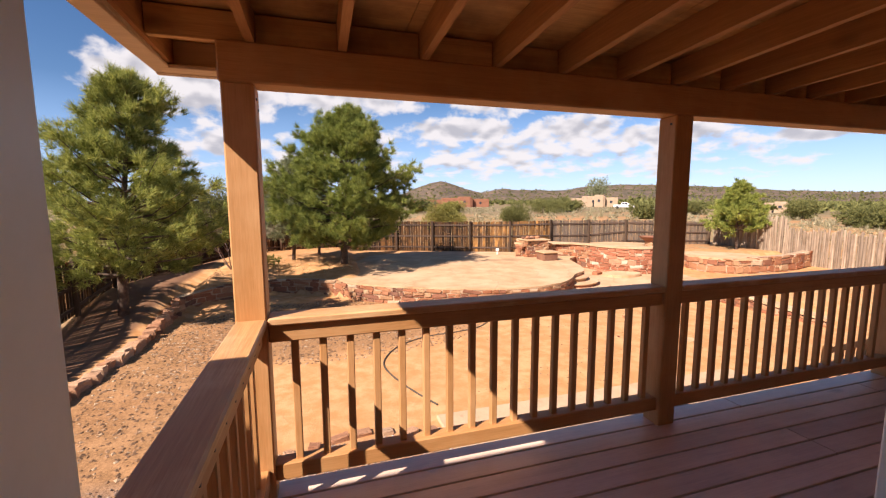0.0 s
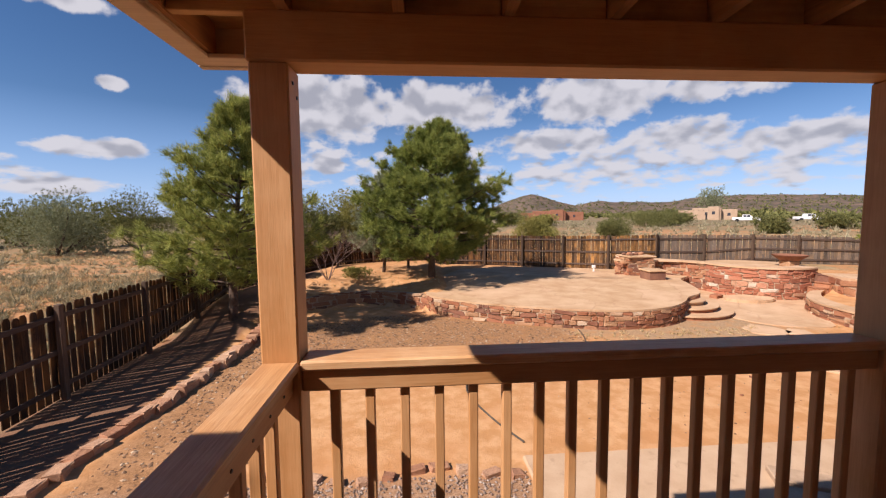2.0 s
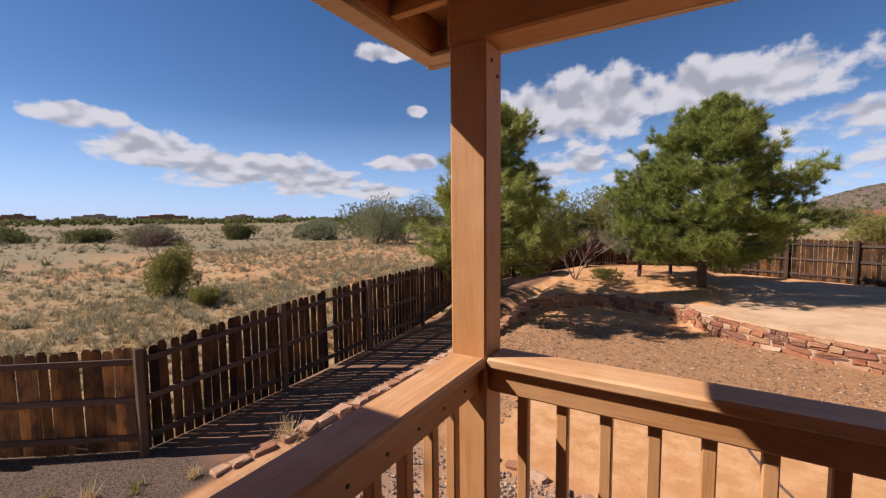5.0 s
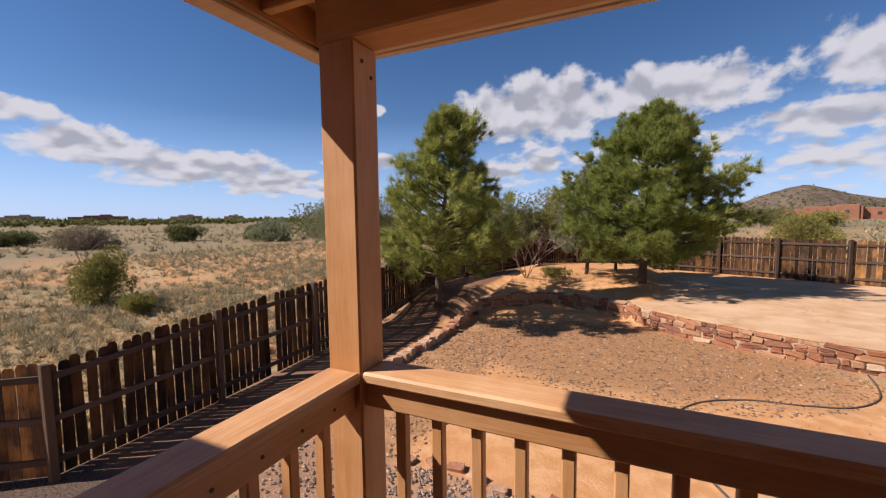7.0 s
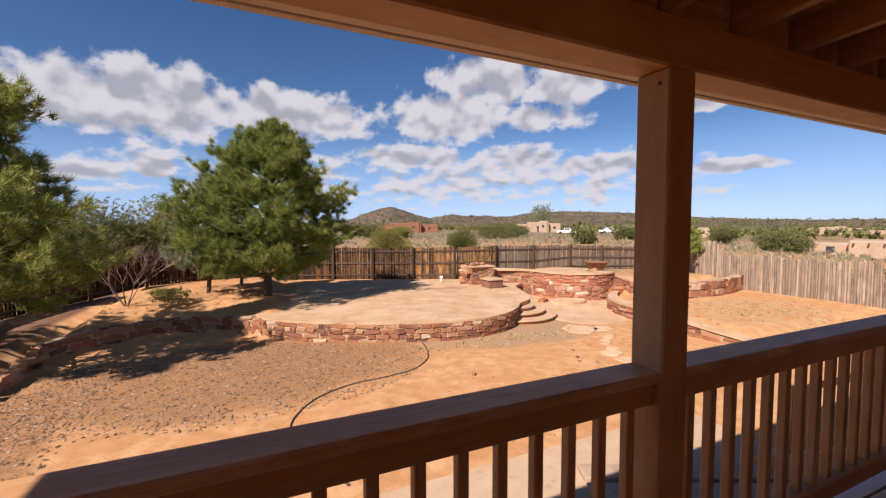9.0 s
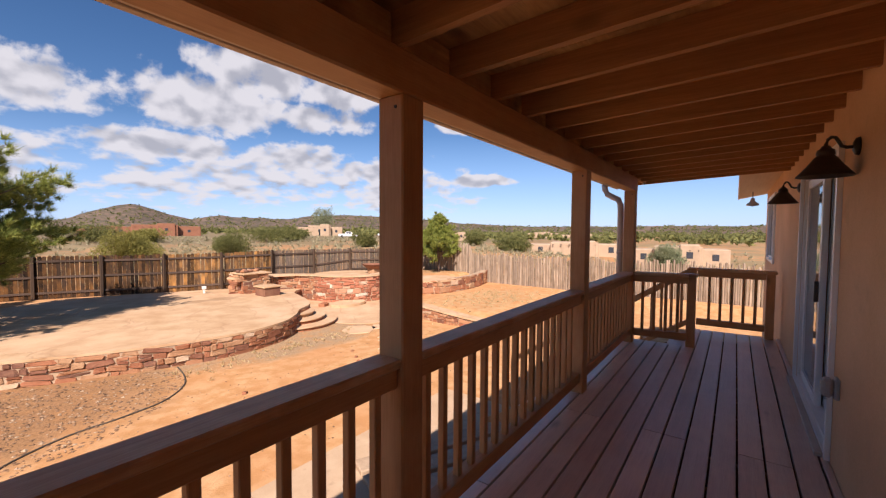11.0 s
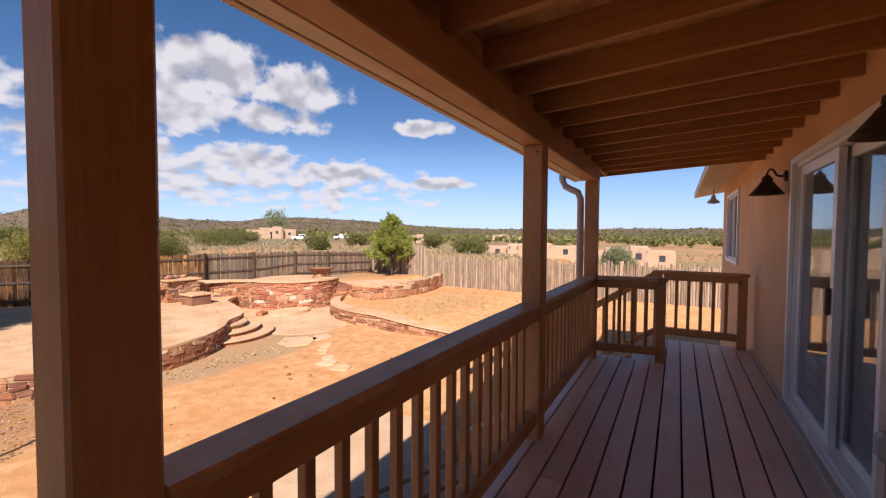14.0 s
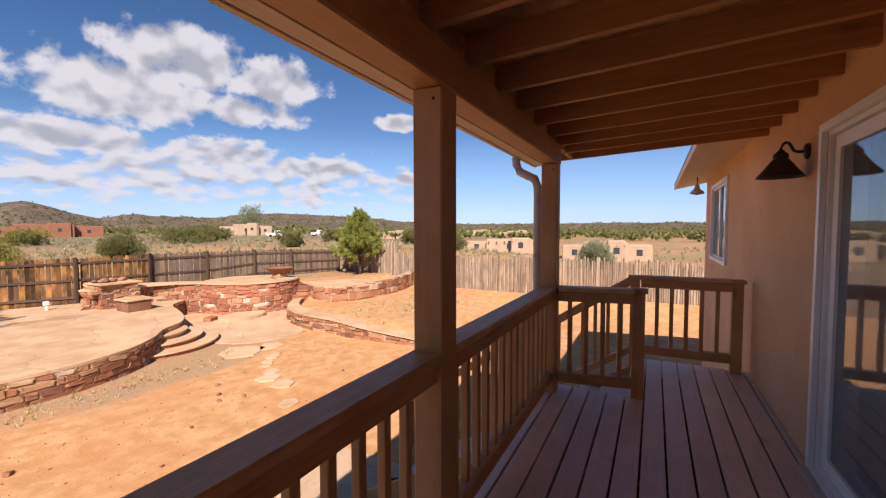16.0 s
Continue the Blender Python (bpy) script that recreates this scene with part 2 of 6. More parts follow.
def beam(name, x0, x1, y0, y1, z0, z1, mat, parent=None, bevel=0.005, label=""):
    """A bevelled timber between two corners, its origin at its middle."""
    d = (round(x1 - x0, 4), round(y1 - y0, 4), round(z1 - z0, 4))
    key = ("beam", d, mat.name, bevel)
    if key not in CACHE:
        bm = bmesh.new()
        bm_box(bm, -d[0] / 2, d[0] / 2, -d[1] / 2, d[1] / 2, -d[2] / 2, d[2] / 2, bevel)
        CACHE[key] = mesh_of(name, bm, mat)
    m = Matrix.Translation(((x0 + x1) / 2, (y0 + y1) / 2, (z0 + z1) / 2))
    if parent is None:
        ob = new(name, CACHE[key])
        ob.matrix_basis = m
    else:
        ob = child(name, CACHE[key], parent, m)
    return tagged(ob, label)


def tube_bm(bm, pts, radius, sides=10, cap=True):
    """A round tube along points; radius a number or one for each point."""
    pts = [Vector(p) for p in pts]
    rings = []
    for i, p in enumerate(pts):
        d = (pts[min(i + 1, len(pts) - 1)] - pts[max(i - 1, 0)]).normalized()
        a = d.orthogonal().normalized() if abs(d.z) > 0.9 else d.cross(Vector((0, 0, 1))).normalized()
        c = d.cross(a)
        r = radius[i] if isinstance(radius, (list, tuple)) else radius
        rings.append([bm.verts.new(p + r * (math.cos(2 * math.pi * k / sides) * a + math.sin(2 * math.pi * k / sides) * c)) for k in range(sides)])
    for u, v in zip(rings, rings[1:]):
        for k in range(sides):
            bm.faces.new((u[k], u[(k + 1) % sides], v[(k + 1) % sides], v[k]))
    if cap:
        bm.faces.new(rings[0][::-1])
        bm.faces.new(rings[-1])
    return bm


def lathe_bm(bm, profile, sides=20, centre=(0, 0, 0)):
    rings = [[bm.verts.new((centre[0] + r * math.cos(2 * math.pi * k / sides), centre[1] + r * math.sin(2 * math.pi * k / sides), centre[2] + z)) for k in range(sides)] for r, z in profile]
    for u, v in zip(rings, rings[1:]):
        for k in range(sides):
            bm.faces.new((u[k], u[(k + 1) % sides], v[(k + 1) % sides], v[k]))
    return bm


# ---- the porch ----
YI, YO = 2.712, 2.852                       # inner and outer faces of posts and front rail
WALL = 1.05                                 # outer face of the house wall
RAIL = 0.97
BEAM0, BEAM1 = 2.07, 2.25
POSTS = [(-0.476, -0.336), (2.095, 2.235), (4.606, 4.746), (6.787, 6.927)]
GROUND = -1.95


def post(x0, x1, group):
    p = thing("porch_post", "square brown-stained timber porch post under the roof beam", "post", group, at=((x0 + x1) / 2, (YI + YO) / 2, -1.95))
    shaft = beam("shaft", x0, x1, YI, YO, -1.95, BEAM0, M_STAIN["z"], p, 0.007)
    for sx_, dx, dy, dz in ((-90, -0.002, 0.04, -0.05), (90, x1 - x0 + 0.002, 0.05, -0.06), (90, x1 - x0 + 0.002, 0.10, -0.10)):
        bm = bmesh.new()
        bmesh.ops.create_cone(bm, cap_ends=True, segments=10, radius1=0.008, radius2=0.006, depth=0.005)
        child("bolt", mesh_of("bolt", bm, M_DARKMETAL), shaft, Matrix.Translation((x0 + dx, YI + dy, BEAM0 + dz)) @ pose(0, 0, 0, 0, sx_, 0))
    return p


for x0, x1 in POSTS:
    post(x0, x1, "porch posts")

bal_bm = bmesh.new()
bm_box(bal_bm, -0.019, 0.019, -0.019, 0.019, -0.365, 0.365, 0.004)
BAL = mesh_of("baluster", bal_bm, M_STAIN["z"])


def railing(name, a, b, label, cap=True, z=0.0, step=0.139, first=0.11, capw=0.14):
    """A straight level railing from a to b (plan points on its middle line)."""
    a, b = Vector((*a, 0)), Vector((*b, 0))
    d = b - a
    length, ang = d.length, math.atan2(d.y, d.x)
    r = thing(name, label, "railing", at=(a.x, a.y, z))
    base = Matrix.Translation((a.x, a.y, z)) @ Matrix.Rotation(ang, 4, "Z")

    def piece(nm, x0, x1, y0, y1, z0, z1, bev=0.006):
        key = (nm, round(x1 - x0, 3), round(y1 - y0, 3), round(z1 - z0, 3))
        if key not in CACHE:
            bm = bmesh.new()
            bm_box(bm, -(x1 - x0) / 2, (x1 - x0) / 2, -(y1 - y0) / 2, (y1 - y0) / 2, -(z1 - z0) / 2, (z1 - z0) / 2, bev)
            CACHE[key] = mesh_of(nm, bm, M_CAP if nm == "cap_rail" else M_STAIN["x"])
        child(nm, CACHE[key], r, base @ Matrix.Translation(((x0 + x1) / 2, (y0 + y1) / 2, (z0 + z1) / 2)))

    piece("cap_rail", 0, length, -capw / 2, capw / 2, RAIL - 0.04, RAIL, 0.008)
    piece("top_rail", 0, length, -0.045, 0.045, RAIL - 0.13, RAIL - 0.042)
    piece("bottom_rail", 0, length, -0.045, 0.045, 0.10, 0.19)
    n = int((length - first - 0.04) / step) + 1
    for i in range(n):
        child("baluster", BAL, r, base @ Matrix.Translation((first + i * step, 0, 0.515)))
    return r


YM = (YI + YO) / 2
FRONT = "brown-stained timber porch railing with square balusters"
railing("porch_railing", (POSTS[0][1], YM), (POSTS[1][0], YM), FRONT, first=0.118)
railing("porch_railing", (POSTS[1][1], YM), (POSTS[2][0], YM), FRONT)
railing("porch_railing", (POSTS[2][1], YM), (POSTS[3][0], YM), FRONT)
railing("side_railing", (-0.406, YI), (-0.406, WALL + 0.012), "sun-worn brown timber side railing between post and house wall", first=0.12)
nail_bm = bmesh.new()
bmesh.ops.create_cone(nail_bm, cap_ends=True, segments=8, radius1=0.006, radius2=0.005, depth=0.004)
NAIL = mesh_of("nail_head", nail_bm, M_DARKMETAL)
side = [o for o in scene.objects if o.name.startswith("side_railing")][0]
for k in range(11):
    child("nail_head", NAIL, side, Matrix.Translation((-0.3595, 2.60 - 0.139 * k, RAIL - 0.085)) @ pose(0, 0, 0, 0, 90, 0))
railing("stair_head_railing", (6.857, YI), (6.99, 2.09), "short brown timber railing beside the stair head")

# newel and end rails round the stair head
for nx, ny, nm in ((7.05, 2.05, "newel_post"), (8.14, 2.12, "newel_post"), (8.17, WALL + 0.13, "newel_post")):
    w = thing(nm, "square brown timber newel post at the stair head", "post", "newel posts", at=(nx, ny, -1.95))
    beam("shaft", nx - 0.05, nx + 0.05, ny - 0.05, ny + 0.05, -1.95, RAIL - 0.045, M_STAIN["z"], w, 0.006)
    beam("cap", nx - 0.07, nx + 0.07, ny - 0.07, ny + 0.07, RAIL - 0.043, RAIL - 0.003, M_STAIN["x"], w, 0.008)
railing("end_railing", (8.168, WALL + 0.185), (8.145, 2.06), "brown timber railing across the far end of the porch")

# beam over the posts
b = thing("porch_beam", "long brown-stained timber beam carrying the porch rafters", "beam", at=(3.2, YM, BEAM0))
beam("girder", POSTS[0][0] - 0.01, 6.95, YI, YO, BEAM0 + 0.001, BEAM1, M_STAIN["x"], b, 0.008)

# deck boards, joists and rim
deck = tagged(thing("floor", "weathered brown-stained wooden deck of long boards", "deck"), kind="structure")
WIDTH, GAP = 0.136, 0.013
y = YO + 0.03
while y - WIDTH > WALL + 0.005:
    for x0, x1 in ((-0.5, 4.21), (4.216, 8.27)) if int(y * 10) % 2 else ((-0.5, 2.9), (2.906, 8.27)):
        if y - WIDTH > 2.12:
            x1 = min(x1, 7.04)
        beam("board", x0, x1, y - WIDTH, y, -0.038, 0.0, M_DECK, deck, 0.0025)
    y -= WIDTH + GAP
beam("board", -0.5, 8.27, WALL + 0.002, y, -0.038, 0.0, M_DECK, deck, 0.004)
beam("rim_joist", -0.5, 6.98, YO - 0.02, YO + 0.02, -0.23, -0.04, M_STAIN["x"], deck)
beam("rim_joist", -0.5, -0.46, WALL, YO - 0.02, -0.23, -0.04, M_STAIN["y"], deck)
for i in range(21):
    beam("joist", -0.4 + i * 0.41, -0.362 + i * 0.41, WALL, YO - 0.03 if i < 18 else 2.05, -0.23, -0.042, M_RAFTER, deck)

# added dark sheet under the joists, closes and blackens the board gaps
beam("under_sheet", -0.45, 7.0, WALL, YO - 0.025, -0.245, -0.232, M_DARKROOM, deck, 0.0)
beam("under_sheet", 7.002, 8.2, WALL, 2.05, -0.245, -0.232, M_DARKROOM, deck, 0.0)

# roof: rafters, sheathing, fascia
ROOF_Y0, ROOF_Y1 = WALL, 3.16
R0, R1 = -0.80, 7.79


def roof_z(yy):
    return 2.245 + (YM - yy) * 0.045


roof = tagged(thing("ceiling", "open porch ceiling of brown rafters under plywood sheathing", "ceiling"), kind="structure")
bm = bmesh.new()
xs = [-0.78] + [-0.345 + 0.405 * i for i in range(21)]
for x in xs:
    ya, yb = WALL - 0.0, ROOF_Y1 - 0.04
    vs = [bm.verts.new((x + sx, yy, roof_z(yy) + dz)) for yy in (ya, yb) for sx in (-0.02, 0.02) for dz in (0.0, 0.14)]
    for f in ((0, 1, 3, 2), (4, 6, 7, 5), (0, 4, 5, 1), (2, 3, 7, 6), (0, 2, 6, 4), (1, 5, 7, 3)):
        bm.faces.new([vs[i] for i in f])
bmesh.ops.recalc_face_normals(bm, faces=bm.faces)
part("rafters", bm, M_RAFTER, roof)
bm = bmesh.new()
for k in range(8):
    xa, xb = R0 - 0.04 + k * 1.22, min(R0 - 0.044 + (k + 1) * 1.22, R1 + 0.04)
    vs = [bm.verts.new((x, yy, roof_z(yy) + dz)) for yy in (WALL, ROOF_Y1) for x in (xa, xb) for dz in (0.142, 0.16)]
    for f in ((0, 1, 3, 2), (4, 6, 7, 5), (0, 4, 5, 1), (2, 3, 7, 6), (0, 2, 6, 4), (1, 5, 7, 3)):
        bm.faces.new([vs[i] for i in f])
bmesh.ops.recalc_face_normals(bm, faces=bm.faces)
part("sheathing", bm, M_PLY, roof)
bm = bmesh.new()
vs = [bm.verts.new((x, yy, roof_z(yy) + dz)) for yy in (WALL - 3.5, ROOF_Y1 + 0.06) for x in (R0 - 0.1, R1 + 0.08) for dz in (0.165, 0.20)]
for f in ((0, 1, 3, 2), (4, 6, 7, 5), (0, 4, 5, 1), (2, 3, 7, 6), (0, 2, 6, 4), (1, 5, 7, 3)):
    bm.faces.new([vs[i] for i in f])
bmesh.ops.recalc_face_normals(bm, faces=bm.faces)
part("roofing", bm, M_ROOF, roof)
# blocking above the beam, fascia boards in lengths
for xa, xb in zip(xs, xs[1:]):
    if xb - xa > 0.1:
        beam("blocking", xa + 0.022, xb - 0.022, YI + 0.03, YI + 0.07, BEAM1 + 0.001, BEAM1 + 0.13, M_PLY, roof, 0.003)
fx = R0 - 0.06
fas = tagged(thing("trim", "cream-painted fascia boards along the porch eave", "fascia"), kind="structure")
for w in (3.05, 2.44, 2.44, 0.76):
    beam("fascia_board", fx, min(fx + w - 0.003, R1 + 0.05), ROOF_Y1, ROOF_Y1 + 0.04, 2.20, 2.385, M_FASCIA, fas, 0.004)
    fx += w
beam("soffit_board", R0 - 0.02, R1, YO + 0.21, ROOF_Y1 - 0.002, 2.205, 2.225, M_FASCIA, fas, 0.003)
beam("fascia_board", R0 - 0.06, R0 - 0.022, WALL - 0.6, ROOF_Y1 - 0.002, 2.225, 2.42, M_FASCIA, fas, 0.004)
beam("fascia_board", R0 - 0.02, R0 + 0.02, WALL, ROOF_Y1 - 0.05, 2.232, 2.38, M_FASCIA, fas, 0.004)
beam("drip_board", R0 - 0.06, R0 + 0.03, WALL + 0.3, ROOF_Y1 - 0.002, 2.206, 2.2235, M_FASCIA, fas, 0.003)

# ---- house ----
house = tagged(thing("wall_house", "tan stucco house wall behind the porch", "wall"), kind="structure")
W0 = 0.85
DOOR_X = (-0.325, 0.915)
SLIDE_X = (4.50, 6.32)
WIN_X, WIN_Z = (9.95, 11.55), (1.02, 2.17)


def wall_block(x0, x1, z0, z1):
    if x1 - x0 < 0.01 or z1 - z0 < 0.01:
        return
    bm = bmesh.new()
    bm_box(bm, x0, x1, W0, WALL, z0, z1)
    part("wall_panel", bm, M_STUCCO, house)


TOP = 2.62
wall_block(-2.6, DOOR_X[0], -2.1, TOP)
wall_block(*DOOR_X, -2.1, -0.04)
wall_block(*DOOR_X, 2.08, TOP)
wall_block(DOOR_X[1], SLIDE_X[0], -2.1, TOP)
wall_block(*SLIDE_X, -2.1, 0.03)
wall_block(*SLIDE_X, 2.06, TOP)
wall_block(SLIDE_X[1], WIN_X[0], -2.1, TOP)
wall_block(*WIN_X, -2.1, WIN_Z[0])
wall_block(*WIN_X, WIN_Z[1], TOP)
wall_block(WIN_X[1], 12.6, -2.1, TOP)
bm = bmesh.new()
bm_box(bm, 12.4, 12.6, -6, W0, -2.1, TOP)
part("wall_panel", bm, M_STUCCO, house)
bm = bmesh.new()
bm_box(bm, -2.6, -2.4, -6, W0, -2.1, TOP)
part("wall_panel", bm, M_STUCCO, house)
bm = bmesh.new()
bm_box(bm, -2.4, 12.4, -6, -5.8, -2.1, TOP)
part("wall_panel", bm, M_STUCCO, house)
M_PLASTER = speckled("plaster", (0.55, 0.52, 0.47), (0.62, 0.59, 0.54), 2, 0.9, 0.2, 0.003)
room = tagged(thing("floor_inside", "plain floor of the room behind the sliding door", "floor"), kind="structure")
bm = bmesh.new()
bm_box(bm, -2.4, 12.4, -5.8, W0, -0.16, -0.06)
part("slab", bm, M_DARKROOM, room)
room2 = tagged(thing("ceiling_inside", "plain ceiling of the room behind the sliding door", "ceiling"), kind="structure")
bm = bmesh.new()
bm_box(bm, -2.4, 12.4, -5.8, W0, 2.5, 2.6)
part("slab", bm, M_PLASTER, room2)
part_wall = tagged(thing("wall_inside", "inner partition wall of the house", "wall"), kind="structure")
for xx in (1.9, 8.6):
    bm = bmesh.new()
    bm_box(bm, xx, xx + 0.12, -5.8, W0 - 0.002, -0.06, 2.5)
    part("wall_panel", bm, M_PLASTER, part_wall)

# main roof with its eaves beyond the porch
mroof = tagged(thing("roof", "brown house roof with boxed cream eaves", "roof"), kind="structure")
def sloped(name, xa, xb, ya, za, yb_, zb, thick, mat):
    bm = bmesh.new()
    vs = [bm.verts.new(p) for p in ((xa, ya, za), (xb, ya, za), (xb, yb_, zb), (xa, yb_, zb), (xa, ya, za + thick), (xb, ya, za + thick), (xb, yb_, zb + thick), (xa, yb_, zb + thick))]
    for f in ((0, 3, 2, 1), (4, 5, 6, 7), (0, 1, 5, 4), (1, 2, 6, 5), (2, 3, 7, 6), (3, 0, 4, 7)):
        bm.faces.new([vs[i] for i in f])
    part(name, bm, mat, mroof)


for xa, xb, yb in ((7.9, 13.1, 1.56), (-3.1, -0.93, 1.36)):
    sloped("soffit", xa, xb, yb, 2.325, WALL - 0.3, 2.325 + 0.2 * (yb - WALL + 0.3), 0.02, M_EAVE_LIT)
    beam("fascia_board", xa, xb, yb + 0.001, yb + 0.03, 2.315, 2.40, M_EAVE_LIT, mroof, 0.004)
    sloped("roofing", xa, xb, yb + 0.03, 2.402, -2.4, 2.402 + 0.2 * (yb + 2.43), 0.03, M_ROOF)
bm = bmesh.new()
vs = [bm.verts.new(p) for p in ((-3.1, -2.4, 3.2), (13.1, -2.4, 3.2), (13.1, -6.5, 2.3), (-3.1, -6.5, 2.3))]
bm.faces.new(vs)
bmesh.ops.solidify(bm, geom=bm.faces[:], thickness=0.05)
part("roofing", bm, M_ROOF, mroof)

# entry door opening with a white lining
ed = tagged(thing("door_1", "white-painted door lining of the open house doorway", "door"), kind="structure")
for xa, xb in ((DOOR_X[0], DOOR_X[0] + 0.035), (DOOR_X[1] - 0.035, DOOR_X[1])):
    beam("jamb", xa, xb, W0 - 0.02, WALL + 0.012, -0.02, 2.08, M_WHITE, ed, 0.004)
beam("head", DOOR_X[0] + 0.035, DOOR_X[1] - 0.035, W0 - 0.02, WALL + 0.012, 2.045, 2.08, M_WHITE, ed, 0.004)
beam("threshold", DOOR_X[0] + 0.035, DOOR_X[1] - 0.035, W0 - 0.02, WALL + 0.02, -0.035, 0.005, M_ALU, ed, 0.004)


def framed(parent, x0, x1, z0, z1, y0, y1, w, name="sash", mat=None):
    """A rectangular frame of four bars as one mesh, its origin at its middle."""
    cx_, cy_, cz_ = (x0 + x1) / 2, (y0 + y1) / 2, (z0 + z1) / 2
    bm = bmesh.new()
    hx, hy, hz = (x1 - x0) / 2, (y1 - y0) / 2, (z1 - z0) / 2
    for xa, xb, za, zb in ((-hx, -hx + w, -hz, hz), (hx - w, hx, -hz, hz), (-hx + w, hx - w, -hz, -hz + w), (-hx + w, hx - w, hz - w, hz)):
        bm_box(bm, xa, xb, -hy, hy, za, zb, 0.0)
    return child(name, mesh_of(name, bm, mat or M_WHITE), parent, Matrix.Translation((cx_, cy_, cz_)))


def pane(parent, x0, x1, z0, z1, y, mat=None):
    p = beam("pane", x0, x1, y - 0.004, y + 0.004, z0, z1, mat or M_GLASS, parent, 0.0)
    p.visible_shadow = False
    return p


sd = tagged(thing("door_2", "white sliding glass door, closed, in the stucco wall", "door"), kind="structure")
framed(sd, SLIDE_X[0] - 0.04, SLIDE_X[1] + 0.04, 0.0, 2.10, WALL + 0.001, WALL + 0.03, 0.045, "trim_board")
framed(sd, SLIDE_X[0] + 0.004, SLIDE_X[1] - 0.004, 0.034, 2.056, W0 + 0.02, WALL - 0.002, 0.03, "door_frame")
mid = (SLIDE_X[0] + SLIDE_X[1]) / 2
fixed = framed(sd, mid - 0.04, SLIDE_X[1] - 0.036, 0.066, 2.02, 0.985, 1.025, 0.075, "door_panel")
slider = framed(sd, SLIDE_X[0] + 0.036, mid + 0.04, 0.066, 2.02, 0.925, 0.965, 0.075, "door_panel")
pane(fixed, mid + 0.035, SLIDE_X[1] - 0.112, 0.142, 1.944, 1.005)
pane(slider, SLIDE_X[0] + 0.112, mid - 0.036, 0.142, 1.944, 0.945)
bm = bmesh.new()
bm_box(bm, -0.012, 0.012, 0, 0.03, -0.09, 0.09, 0.006)
child("door_handle", mesh_of("door_handle", bm, M_DARKMETAL), fixed, Matrix.Translation((mid + 0.0, 1.026, 1.02)))
beam("sill", SLIDE_X[0], SLIDE_X[1], WALL + 0.031, WALL + 0.075, 0.0, 0.03, M_ALU, sd, 0.003)
# pale curtain drawn to one side behind the fixed pane
bm = bmesh.new()
prev = None
for k in range(61):
    xx = SLIDE_X[0] + 0.1 + 0.62 * k / 60
    yy = 0.79 + 0.03 * math.sin(k * 1.25)
    cur = (bm.verts.new((xx, yy, 0.02)), bm.verts.new((xx, yy, 2.05)))
    if prev:
        bm.faces.new((prev[0], cur[0], cur[1], prev[1]))
    prev = cur
bmesh.ops.solidify(bm, geom=bm.faces[:], thickness=0.004)
M_CURTAIN = speckled("curtain_cloth", (0.30, 0.31, 0.32), (0.38, 0.39, 0.40), 8, 0.9, 0.2, 0.002, 200)
tagged(part("curtain", bm, M_CURTAIN, smooth=True), "pale grey hanging curtain behind the glass door", "curtain")

wn = tagged(thing("window_1", "white sliding window in the stucco wall", "window"), kind="structure")
framed(wn, WIN_X[0] - 0.05, WIN_X[1] + 0.05, WIN_Z[0] - 0.05, WIN_Z[1] + 0.05, WALL + 0.001, WALL + 0.03, 0.055, "window_frame")
sash = framed(wn, WIN_X[0] + 0.004, WIN_X[1] - 0.004, WIN_Z[0] + 0.004, WIN_Z[1] - 0.004, WALL - 0.06, WALL - 0.002, 0.035, "window_sash")
wm = (WIN_X[0] + WIN_X[1]) / 2
beam("mullion", wm - 0.025, wm + 0.025, WALL - 0.055, WALL - 0.004, WIN_Z[0] + 0.04, WIN_Z[1] - 0.04, M_WHITE, wn, 0.004)
pane(sash, WIN_X[0] + 0.04, wm - 0.026, WIN_Z[0] + 0.04, WIN_Z[1] - 0.04, WALL - 0.03)
pane(sash, wm + 0.026, WIN_X[1] - 0.04, WIN_Z[0] + 0.04, WIN_Z[1] - 0.04, WALL - 0.03)


